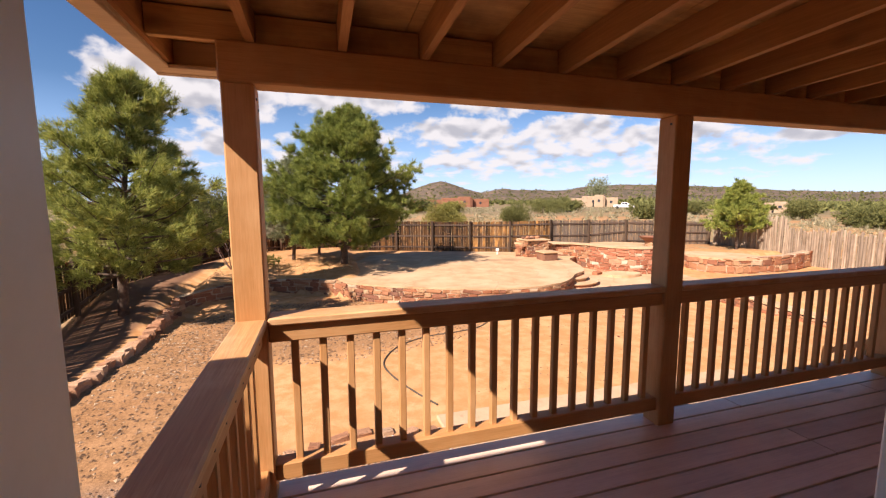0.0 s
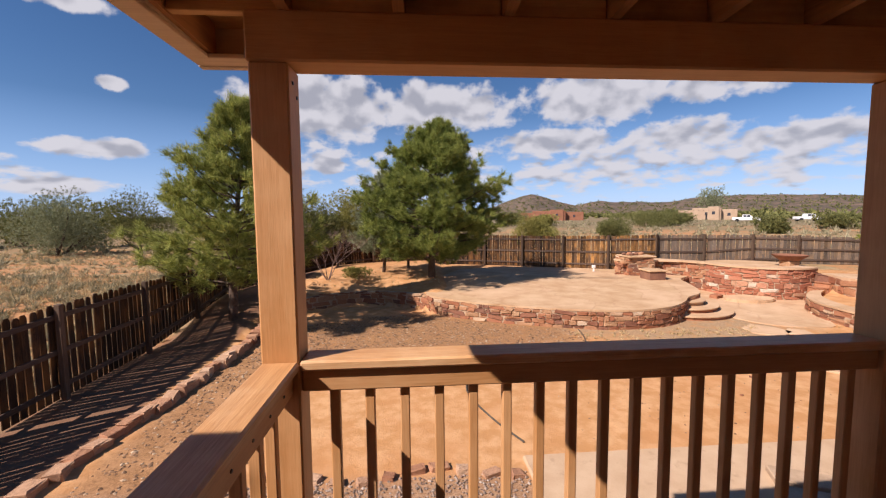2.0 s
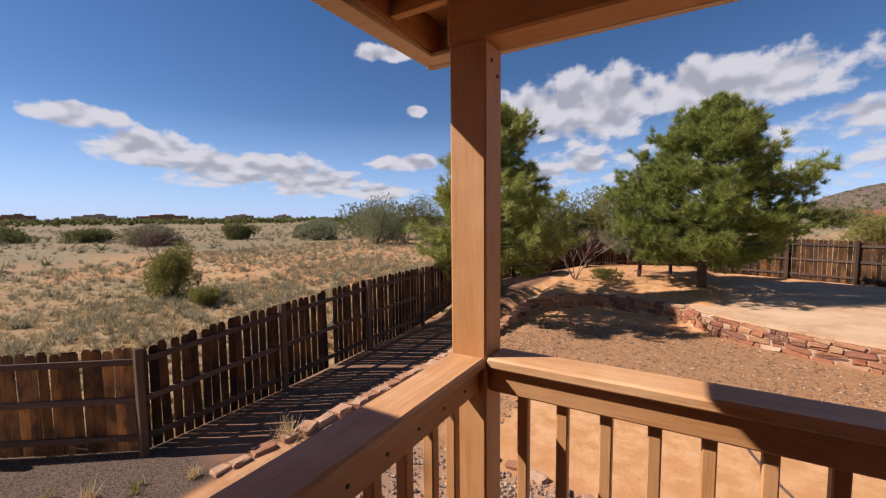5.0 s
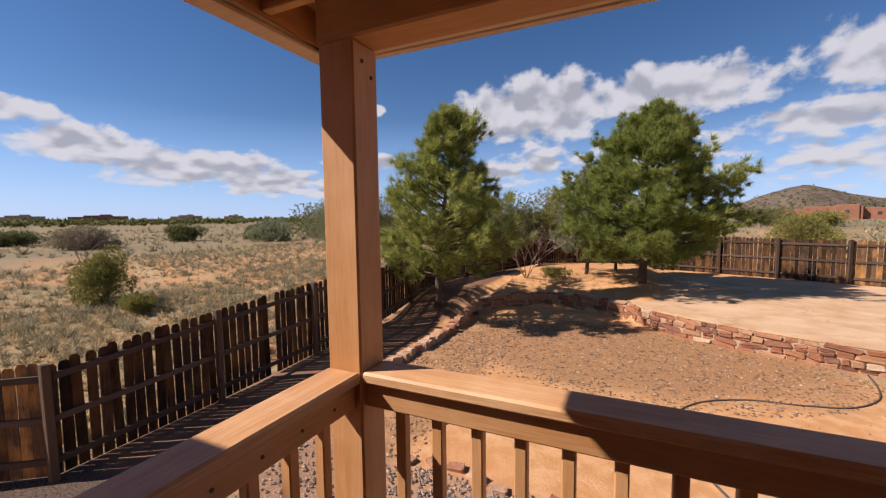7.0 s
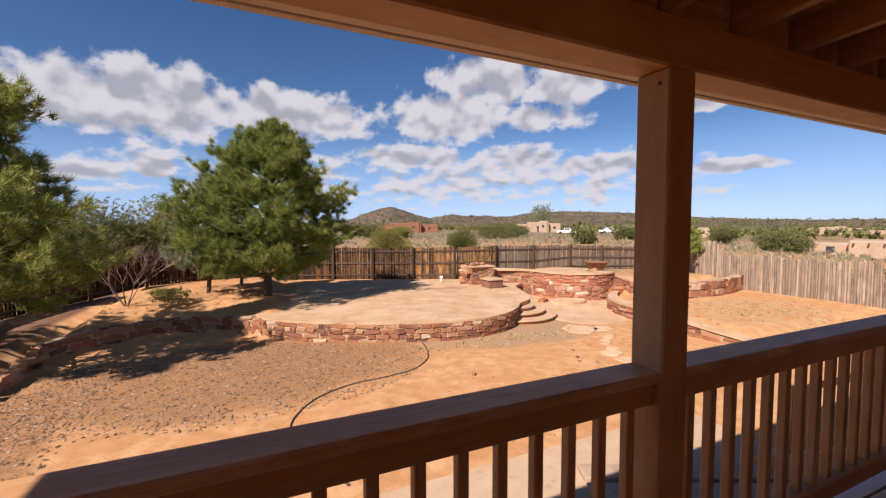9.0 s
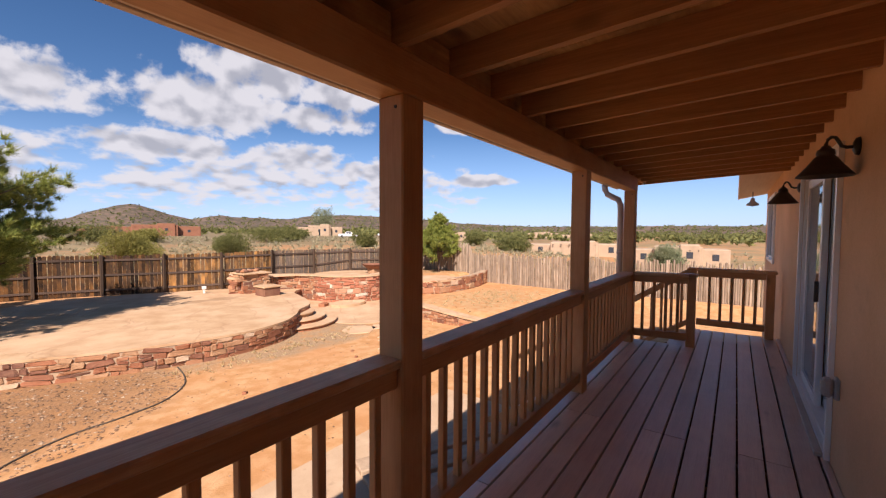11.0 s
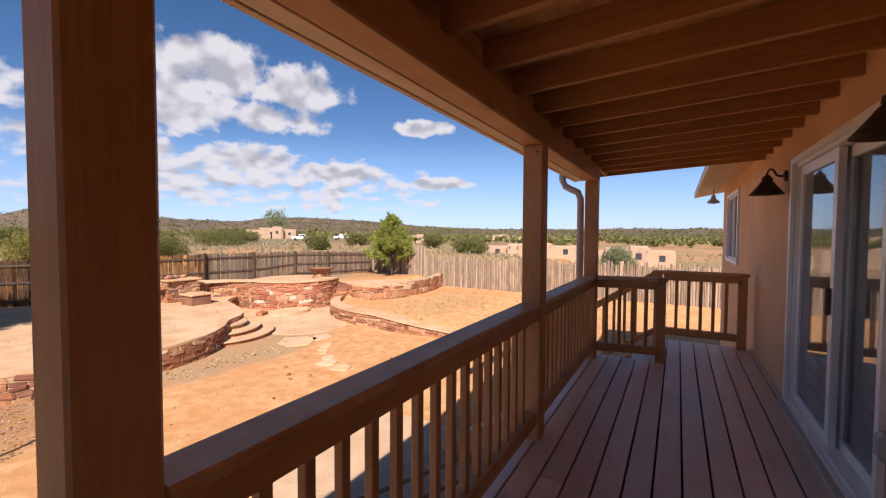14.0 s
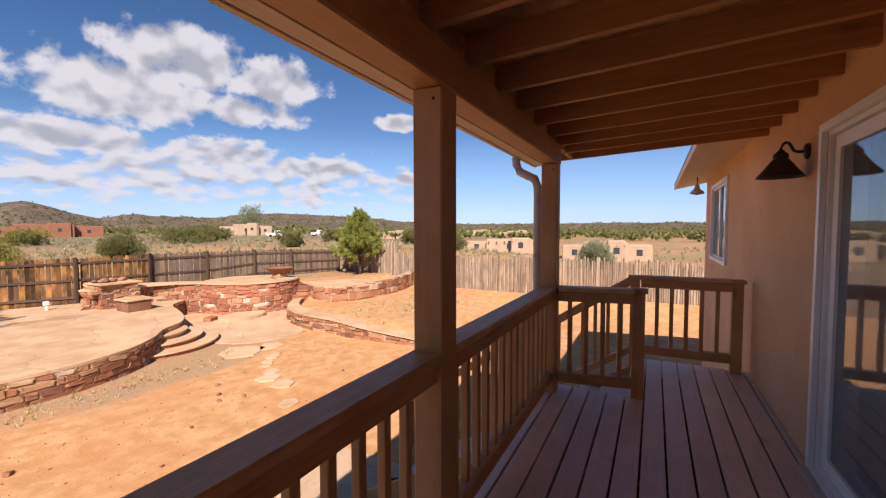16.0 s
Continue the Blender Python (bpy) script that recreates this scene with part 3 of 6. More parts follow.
def barn_lamp(x, group, label, scale=1.0):
    """A gooseneck lamp with a dark bell shade, on the wall at x."""
    lamp = thing("wall_lamp", label, "lamp", group, at=(x, WALL, 2.0))
    base = Matrix.Translation((x, WALL, 2.0)) @ Matrix.Scale(scale, 4)
    bm = bmesh.new()
    lathe_bm(bm, [(0.0, 0.03), (0.03, 0.03), (0.055, 0.018), (0.06, 0.0), (0.0, 0.0)], 20)
    child("backplate", mesh_of("backplate", bm, M_DARKMETAL, True), lamp, base @ pose(0, 0, 0, -90, 0, 0))
    bm = bmesh.new()
    pts = [(0, 0.02, 0.0), (0, 0.06, 0.0), (0, 0.085, 0.012), (0, 0.10, 0.045), (0, 0.115, 0.07), (0, 0.135, 0.075), (0, 0.152, 0.06), (0, 0.16, 0.03), (0, 0.16, 0.0)]
    tube_bm(bm, pts, 0.011, 10)
    child("arm", mesh_of("arm", bm, M_DARKMETAL, True), lamp, base)
    bm = bmesh.new()
    lathe_bm(bm, [(0.0, 0.02), (0.022, 0.018), (0.03, 0.0), (0.045, -0.008), (0.05, -0.035), (0.045, -0.045), (0.06, -0.06), (0.09, -0.105), (0.125, -0.15), (0.15, -0.18), (0.152, -0.185), (0.145, -0.183), (0.118, -0.148), (0.085, -0.105), (0.05, -0.06), (0.0, -0.05)], 28, (0, 0.16, 0.0))
    child("shade", mesh_of("shade", bm, M_DARKMETAL, True), lamp, base)
    bm = bmesh.new()
    bmesh.ops.create_uvsphere(bm, u_segments=14, v_segments=10, radius=0.03, matrix=Matrix.Translation((0, 0.16, -0.10)))
    child("bulb", mesh_of("bulb", bm, M_WHITE, True), lamp, base)
    return lamp


barn_lamp(6.66, "porch lamps", "dark bronze gooseneck wall lamp beside the sliding door", 0.9)
barn_lamp(4.08, "porch lamps", "dark bronze gooseneck wall lamp beside the sliding door", 0.87)
# small lantern hanging under the far eave
lan = thing("eave_lantern", "small dark metal lantern hanging under the house eave", "lamp", at=(10.7, 1.36, 2.05))
bm = bmesh.new()
lathe_bm(bm, [(0.0, 0.0), (0.1, -0.02), (0.095, -0.05), (0.04, -0.1), (0.03, -0.16), (0.0, -0.17)][::-1], 16)
child("shade", mesh_of("shade", bm, M_ALU, True), lan, Matrix.Translation((10.7, 1.36, 2.12)) @ pose(0, 0, 0, 180, 0, 0) @ Matrix.Translation((0, 0, 0.1)))
bm = bmesh.new()
tube_bm(bm, [(10.7, 1.36, 2.14), (10.7, 1.36, 2.30)], 0.008, 8)
child("stem", mesh_of("stem", bm, M_DARKMETAL), lan, Matrix.Identity(4))

# weatherproof socket cover
so = thing("outlet_cover", "grey weatherproof outlet cover on the stucco wall", "outlet", at=(4.30, WALL, 0.54))
bm = bmesh.new()
bm_box(bm, -0.045, 0.045, 0.0, 0.025, -0.065, 0.065, 0.006)
child("back_box", mesh_of("back_box", bm, M_GREY), so, Matrix.Translation((4.30, WALL, 0.54)))
bm = bmesh.new()
bm_box(bm, -0.04, 0.04, 0.026, 0.085, -0.06, 0.06, 0.018)
child("lid", mesh_of("lid", bm, M_GREY), so, Matrix.Translation((4.30, WALL, 0.54)))

# downpipe at the last porch post
dp = thing("downpipe", "brown-grey metal downpipe with an offset bend from the eave", "downpipe", at=(7.10, 2.97, -1.95))
bm = bmesh.new()
tube_bm(bm, [(7.20, 3.22, 2.22), (7.20, 3.21, 2.14), (7.18, 3.17, 2.07), (7.15, 3.08, 2.02), (7.115, 3.0, 1.98), (7.10, 2.965, 1.90), (7.10, 2.96, 1.8), (7.10, 2.96, -1.80), (7.12, 3.05, -1.93)], 0.042, 12)
child("pipe", mesh_of("pipe", bm, M_ALU, True), dp, Matrix.Identity(4))
for zz in (1.2, -0.2, -1.5):
    bm = bmesh.new()
    tube_bm(bm, [(7.10, 2.96, zz), (7.10, 2.96, zz + 0.03)], 0.047, 12)
    child("strap", mesh_of("strap", bm, M_ALU, True), dp, Matrix.Identity(4))

# flight of stairs to the yard, with its sloping rail
st = thing("porch_stairs", "brown timber stairs going down from the porch to the yard", "stairs", at=(7.6, 3.5, -1.95))
N_STEP = 11
RISE, RUN = 1.95 / N_STEP, 0.27
for i in range(1, N_STEP):
    y0 = 2.13 + (i - 1) * RUN
    beam("tread", 7.10, 8.09, y0, y0 + 0.28, -i * RISE - 0.038, -i * RISE, M_DECK, st, 0.004)
for xx in (7.06, 8.10):
    bm = bmesh.new()
    ln = N_STEP * RUN
    vs = [bm.verts.new((xx + dx, yy, zz)) for dx in (0, 0.038) for yy, zz in ((2.12, -0.30), (2.12, -0.04), (2.12 + ln, -1.80), (2.12 + ln, -1.95), (2.12 + ln - 0.35, -1.95))]
    bm.faces.new(vs[:5][::-1])
    bm.faces.new(vs[5:])
    for k in range(5):
        bm.faces.new((vs[k], vs[(k + 1) % 5], vs[5 + (k + 1) % 5], vs[5 + k]))
    bmesh.ops.recalc_face_normals(bm, faces=bm.faces)
    child("stringer", mesh_of("stringer", bm, M_STAIN["y"]), st, Matrix.Identity(4))
hr = thing("stair_railing", "sloping brown timber stair railing with square balusters", "railing", at=(8.14, 3.5, -1.95))
ang = math.degrees(math.atan2(RISE, RUN))
ln = 2.95 / math.cos(radians(ang))
for dz, hh, nm in ((RAIL - 0.06, 0.09, "handrail"), (0.13, 0.07, "bottom_rail")):
    bm = bmesh.new()
    bm_box(bm, -0.045, 0.045, 0, ln, -hh / 2, hh / 2, 0.006)
    child(nm, mesh_of(nm, bm, M_STAIN["y"]), hr, Matrix.Translation((8.14, 2.16, dz)) @ pose(0, 0, 0, -ang, 0, 0))
for k in range(20):
    dy = 0.1 + k * 0.139
    child("baluster", BAL, hr, Matrix.Translation((8.14, 2.16 + dy, 0.515 - dy * RISE / RUN)))
beam("foot_post", 8.09, 8.19, 2.16 + 2.9, 2.16 + 3.0, -1.95, -0.93, M_STAIN["z"], hr, 0.006)

# ---- the ground ----


def sstep(a, b, v):
    t = np.clip((v - a) / (b - a), 0, 1)
    return t * t * (3 - 2 * t)


BERM = [(-4.45, 15.0), (-4.1, 15.7), (-3.5, 16.4), (-2.5, 16.9), (-1.2, 16.9), (-0.2, 16.4), (0.5, 15.85), (0.9, 15.45)]
rng = np.random.default_rng(7)
WAVES = [(rng.uniform(-1, 1, 2), rng.uniform(0, 6.28)) for _ in range(26)]


def bumps(x, y, size, n0, n1):
    s = 0
    for (d, ph) in WAVES[n0:n1]:
        s = s + np.sin((x * d[0] + y * d[1]) * 6.28 / size + ph)
    return s / (n1 - n0)


def ground_z(x, y):
    x, y = np.asarray(x, float), np.asarray(y, float)
    z = np.full_like(x, GROUND)
    near = 1 - sstep(30, 60, np.hypot(x - 6, y - 8))
    z = z + 0.05 * sstep(-4.42, -4.6, x) + (0.20 * sstep(6, 10, y) - 0.12) * sstep(-5.0, -6.8, x)
    yb = np.interp(x, [p[0] for p in BERM], [p[1] for p in BERM])
    inb = sstep(-4.7, -4.3, x) * (1 - sstep(1.0, 2.5, x))
    z = np.maximum(z, GROUND + inb * sstep(0.08, 0.35, y - yb) * (0.58 + 0.22 * sstep(0.3, 2.6, y - yb)))
    z = np.maximum(z, GROUND + sstep(-4.4, -4.7, x) * sstep(11, 16.5, y) * 0.68)
    z = np.maximum(z, GROUND + 0.55 * sstep(18.7, 20.0, y))
    # raised soil on the east side
    xl = np.interp(y, [7.9, 9.7, 11.4, 12.95, 14.0, 14.75, 15.35, 16.0], [13.2, 13.05, 13.12, 13.3, 13.75, 14.4, 15.2, 17.0])
    z = np.maximum(z, GROUND + 0.40 * sstep(0.25, 0.7, x - xl) * sstep(7.4, 9.5, y) * sstep(16.2, 15.6, y))
    z = np.maximum(z, GROUND + 0.95 * sstep(16.0, 16.5, x) * sstep(14.1, 14.7, y - 0.05 * (x - 16)))
    z = np.maximum(z, GROUND + 0.40 * sstep(19, 22, x))
    z = np.maximum(z, GROUND + 0.32 * sstep(-6.7, -8.0, x) * sstep(0.6, 2.6, y - 0.744 * x - 8.8))
    far = sstep(25, 120, np.hypot(x - 6, y - 8))
    z = z + 0.02 * bumps(x, y, 3.0, 0, 8) + 0.008 * bumps(x, y, 0.7, 8, 16)
    z = z - 1.7 * sstep(20, 60, x - 0.8 * y) * sstep(25, 50, x)
    z = z + far * (0.35 + 0.7 * bumps(x, y, 90.0, 16, 22)) + sstep(300, 1500, np.hypot(x, y)) * 5 * (1 + bumps(x, y, 700.0, 20, 26)) * 0.4
    return z


def make_ground():
    n = 330
    u = np.linspace(-1, 1, n)
    k = 7.4
    w = np.sinh(u * k) / np.sinh(k) * 3600
    gx, gy = np.meshgrid(w + 4.5, w + 11.0)
    gz = ground_z(gx, gy)
    under = (gx > -2.3) & (gx < 12.3) & (gy < 0.6) & (gy > -5.6)
    gz = np.where(under, -2.2, gz)
    verts = np.stack([gx.ravel(), gy.ravel(), gz.ravel()], 1)
    i = np.arange(n * n).reshape(n, n)
    faces = np.stack([i[:-1, :-1], i[:-1, 1:], i[1:, 1:], i[1:, :-1]], -1).reshape(-1, 4)
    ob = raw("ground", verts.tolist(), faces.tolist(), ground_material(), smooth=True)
    return tagged(ob, "orange sandy yard and dry grassland running to the horizon", "ground", kind="structure")


def ground_material():
    m, n, b = material("earth")
    co = n.add("ShaderNodeTexCoord").outputs["Object"]
    sep = n.add("ShaderNodeSeparateXYZ", {0: co})
    x, y, _ = sep.outputs
    n1, n2 = n.noise(co, 0.55, 6, 0.62), n.noise(co, 3.2, 6, 0.62)
    n3, n4 = n.noise(co, 28.0, 5, 0.7), n.noise(co, 0.07, 5, 0.6)

    def rng_(v, a, c, lo=0.0, hi=1.0):
        return n.add("ShaderNodeMapRange", {0: v}, interpolation_type="SMOOTHSTEP", in_1=a, in_2=c, in_3=lo, in_4=hi).outputs[0]

    def blob(cx, cy, rx, ry):
        dx, dy = n.math("DIVIDE", n.math("SUBTRACT", x, cx), rx), n.math("DIVIDE", n.math("SUBTRACT", y, cy), ry)
        return n.math("ADD", n.math("SQRT", n.math("ADD", n.math("MULTIPLY", dx, dx), n.math("MULTIPLY", dy, dy))), n.math("MULTIPLY", n.math("SUBTRACT", n1, 0.5), 0.9))

    sand = n.mix(rng_(n2, 0.36, 0.64), (0.48, 0.245, 0.10), (0.60, 0.345, 0.17))
    sand = n.mix(rng_(n1, 0.42, 0.66, 0, 0.6), sand, (0.50, 0.24, 0.10))
    sand = n.mix(rng_(n3, 0.62, 0.72, 0, 0.5), sand, (0.30, 0.15, 0.07))
    chips = n.mix(rng_(n3, 0.40, 0.62), (0.14, 0.08, 0.043), (0.35, 0.195, 0.098))
    chips = n.mix(rng_(n2, 0.45, 0.62, 0, 0.5), chips, (0.40, 0.21, 0.10))
    g1 = n.math("MULTIPLY", rng_(blob(0.3, 12.6, 4.6, 2.7), 0.75, 1.15, 0.9, 0.0), rng_(n2, 0.34, 0.6, 0.55, 1.0))
    g2 = rng_(blob(8.3, 12.6, 3.6, 1.3), 0.75, 1.15, 0.85, 0.0)
    g3 = rng_(blob(-3.4, 8.5, 1.1, 5.0), 0.8, 1.1, 0.7, 0.0)
    col = n.mix(n.math("MAXIMUM", g1, g3), sand, chips)
    # grey grit along the foot of the terrace wall and on the east slope
    grit = n.mix(rng_(n3, 0.38, 0.62), (0.22, 0.155, 0.095), (0.44, 0.31, 0.185))
    col = n.mix(n.math("MULTIPLY", g2, rng_(n2, 0.32, 0.55, 0.35, 1.0)), col, grit)
    g6 = rng_(blob(17.0, 10.3, 3.6, 2.6), 0.6, 1.1, 0.45, 0.0)
    col = n.mix(n.math("MULTIPLY", g6, rng_(n2, 0.4, 0.6)), col, (0.42, 0.32, 0.17))
    g4 = n.math("MULTIPLY", n.math("MULTIPLY", rng_(x, -4.9, -4.5), rng_(x, 1.7, 1.5)), n.math("MULTIPLY", rng_(y, 6.5, 6.1), rng_(y, -1.0, 0.0)))
    pebble = n.mix(rng_(n.noise(co, 45.0, 3, 0.7), 0.38, 0.62), (0.15, 0.09, 0.058), (0.37, 0.25, 0.175))
    col = n.mix(n.math("MULTIPLY", g4, 0.65), col, pebble)
    # strip along the west fence: fence shade is put into the soil colour
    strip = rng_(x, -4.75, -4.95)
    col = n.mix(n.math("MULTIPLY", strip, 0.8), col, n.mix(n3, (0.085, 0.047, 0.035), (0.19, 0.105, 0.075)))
    # loose gravel by the corner of the board fence, shade darkened into it
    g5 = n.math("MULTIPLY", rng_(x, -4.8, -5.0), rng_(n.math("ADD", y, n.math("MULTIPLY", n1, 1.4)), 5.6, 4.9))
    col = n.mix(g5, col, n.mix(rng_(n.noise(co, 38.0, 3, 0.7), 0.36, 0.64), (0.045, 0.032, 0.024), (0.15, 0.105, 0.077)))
    # open country beyond the fences
    straw = n.mix(rng_(n2, 0.38, 0.62), (0.28, 0.20, 0.105), (0.42, 0.31, 0.17))
    straw = n.mix(rng_(n1, 0.40, 0.53, 0, 0.9), straw, (0.48, 0.235, 0.105))
    straw = n.mix(rng_(n3, 0.5, 0.66, 0, 0.6), straw, (0.17, 0.13, 0.075))
    straw = n.mix(rng_(n4, 0.44, 0.60, 0, 0.75), straw, (0.25, 0.20, 0.11))
    away = n.math("MAXIMUM", rng_(x, -22.0, -44.0), rng_(y, 44.0, 90.0))
    straw = n.mix(n.math("MULTIPLY", away, rng_(n4, 0.3, 0.6, 0.7, 1.0)), straw, (0.21, 0.17, 0.10))
    out = n.math("MINIMUM", rng_(x, -6.45, -6.8), rng_(n.math("SUBTRACT", y, n.math("MULTIPLY", x, 0.744)), 8.9, 9.3))
    out = n.math("MAXIMUM", out, rng_(n.math("ADD", y, n.math("MULTIPLY", x, 0.62)), 28.2, 29.5))
    out = n.math("MAXIMUM", out, rng_(x, 22.0, 22.6))
    col = n.mix(out, col, straw)
    put(n, b, col, 0.95, n.math("ADD", n.math("MULTIPLY", n3, 0.5), n2), 0.6, 0.03, spec=0.12)
    return m


make_ground()

# ---- stone walls, terrace, patio ----


RED_TONES = [(0.0, (0.24, 0.085, 0.05)), (0.4, (0.40, 0.14, 0.08)), (0.75, (0.47, 0.19, 0.115)), (0.92, (0.48, 0.29, 0.18)), (1.0, (0.66, 0.56, 0.45))]


def stone_material(name="red_sandstone", stops=None):
    """Sandstone whose tone differs from block to block."""
    m, n, b = material(name)
    v = shifted(n, coords(n, "Object"))
    a, f = n.noise(v, 1.4, 6, 0.62), n.noise(v, 7.0, 6, 0.7)
    tone = n.ramp(rand(n), stops or [(0.0, (0.14, 0.07, 0.055)), (0.22, (0.25, 0.095, 0.055)), (0.5, (0.35, 0.135, 0.07)), (0.74, (0.40, 0.20, 0.105)), (0.94, (0.45, 0.28, 0.16)), (1.0, (0.66, 0.52, 0.37))])
    col = n.mix(n.add("ShaderNodeMapRange", {0: a}, in_1=0.35, in_2=0.68, in_3=0.0, in_4=0.4).outputs[0], tone, (0.42, 0.23, 0.13))
    col = n.mix(n.add("ShaderNodeMapRange", {0: f}, in_1=0.5, in_2=0.7, in_3=0.0, in_4=0.5).outputs[0], col, (0.13, 0.06, 0.04))
    put(n, b, col, 0.92, n.math("ADD", a, n.math("MULTIPLY", f, 0.6)), 0.8, 0.03, spec=0.15)
    return m


M_STONE = stone_material()
M_MORTAR = speckled("wall_mortar", (0.37, 0.255, 0.165), (0.51, 0.37, 0.25), 8, 0.95, 0.7, 0.01)


def flag_material():
    m, n, b = material("flagstone_paving")
    co = n.add("ShaderNodeTexCoord").outputs["Object"]
    warp = n.noise(co, 1.5, 3, 0.5)
    wv = n.add("ShaderNodeVectorMath", {0: co, 1: n.add("ShaderNodeCombineXYZ", {0: warp, 1: warp}).outputs[0]})
    ed = n.add("ShaderNodeTexVoronoi", {0: wv.outputs[0]}, feature="DISTANCE_TO_EDGE")
    ce = n.add("ShaderNodeTexVoronoi", {0: wv.outputs[0]})
    for v in (ed, ce):
        v.inputs["Scale"].default_value = 0.5
    a, f = n.noise(co, 1.2, 6, 0.62), n.noise(co, 22, 5, 0.65)
    col = n.mix(n.add("ShaderNodeMapRange", {0: a}, in_1=0.35, in_2=0.65).outputs[0], (0.45, 0.28, 0.15), (0.59, 0.41, 0.25))
    tone = n.add("ShaderNodeSeparateColor", {0: ce.outputs["Color"]}).outputs[0]
    col = n.mix(n.math("MULTIPLY", tone, 0.35), col, (0.66, 0.44, 0.29))
    col = n.mix(n.add("ShaderNodeMapRange", {0: f}, in_1=0.58, in_2=0.75, in_3=0.0, in_4=0.35).outputs[0], col, (0.28, 0.16, 0.09))
    sx = n.add("ShaderNodeSeparateXYZ", {0: wv.outputs[0]}).outputs
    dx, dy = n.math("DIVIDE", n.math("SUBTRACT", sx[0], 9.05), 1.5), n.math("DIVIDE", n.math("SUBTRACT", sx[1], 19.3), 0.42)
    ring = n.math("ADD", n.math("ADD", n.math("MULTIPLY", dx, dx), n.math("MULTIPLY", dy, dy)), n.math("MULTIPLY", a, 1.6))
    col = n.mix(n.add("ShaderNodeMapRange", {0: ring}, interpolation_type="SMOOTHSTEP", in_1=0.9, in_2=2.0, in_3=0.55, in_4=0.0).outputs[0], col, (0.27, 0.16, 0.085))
    joint = n.add("ShaderNodeMapRange", {0: ed.outputs["Distance"]}, in_1=0.006, in_2=0.02, in_3=1.0, in_4=0.0).outputs[0]
    col = n.mix(n.math("MULTIPLY", joint, 0.28), col, (0.36, 0.20, 0.11))
    put(n, b, col, 0.9, n.math("SUBTRACT", n.math("MULTIPLY", f, 0.4), joint), 0.5, 0.012, spec=0.15)
    return m


M_FLAG = flag_material()


def smooth_line(pts, step=0.15, closed=False):
    """Catmull-Rom through plan points, in even steps."""
    p = [Vector(q) for q in pts]
    out = []
    m = len(p)
    for i in range(m if closed else m - 1):
        a, b_, c, d = (p[(i + k) % m] if closed else p[min(max(i + k, 0), m - 1)] for k in (-1, 0, 1, 2))
        n = max(2, int((c - b_).length / step))
        for k in range(n):
            t = k / n
            out.append(0.5 * ((2 * b_) + (c - a) * t + (2 * a - 5 * b_ + 4 * c - d) * t * t + (3 * b_ - a - 3 * c + d) * t ** 3))
    if not closed:
        out.append(p[-1])
    return out


def slab_bm(outline, z0, z1, lip=0.0):
    bm = bmesh.new()
    lo = [bm.verts.new((q.x, q.y, z0)) for q in outline]
    hi = [bm.verts.new((q.x, q.y, z1)) for q in outline]
    n = len(outline)
    bm.faces.new(hi)
    bm.faces.new(lo[::-1])
    for k in range(n):
        bm.faces.new((lo[k], lo[(k + 1) % n], hi[(k + 1) % n], hi[k]))
    bmesh.ops.recalc_face_normals(bm, faces=bm.faces)
    return bm


def stone_meshes(count=7, mat=None):
    r = random.Random(5)
    out = []
    for k in range(count):
        bm = bmesh.new()
        bm_box(bm, -0.5, 0.5, -0.5, 0.5, -0.5, 0.5, 0.0)
        bmesh.ops.bevel(bm, geom=bm.edges[:], offset=0.09, segments=1, affect="EDGES", profile=0.6)
        for v in bm.verts:
            v.co += Vector((r.uniform(-0.09, 0.09), r.uniform(-0.10, 0.10), r.uniform(-0.10, 0.10)))
        out.append(mesh_of("stone", bm, mat or M_STONE))
    return out


STONES = stone_meshes()
PALE_TONES = [(0.0, (0.33, 0.15, 0.085)), (0.5, (0.43, 0.23, 0.135)), (1.0, (0.56, 0.39, 0.26))]
STONES_PALE = stone_meshes(mat=stone_material("pale_sandstone", PALE_TONES))
STONES_RED = stone_meshes(mat=stone_material("rose_sandstone", RED_TONES))


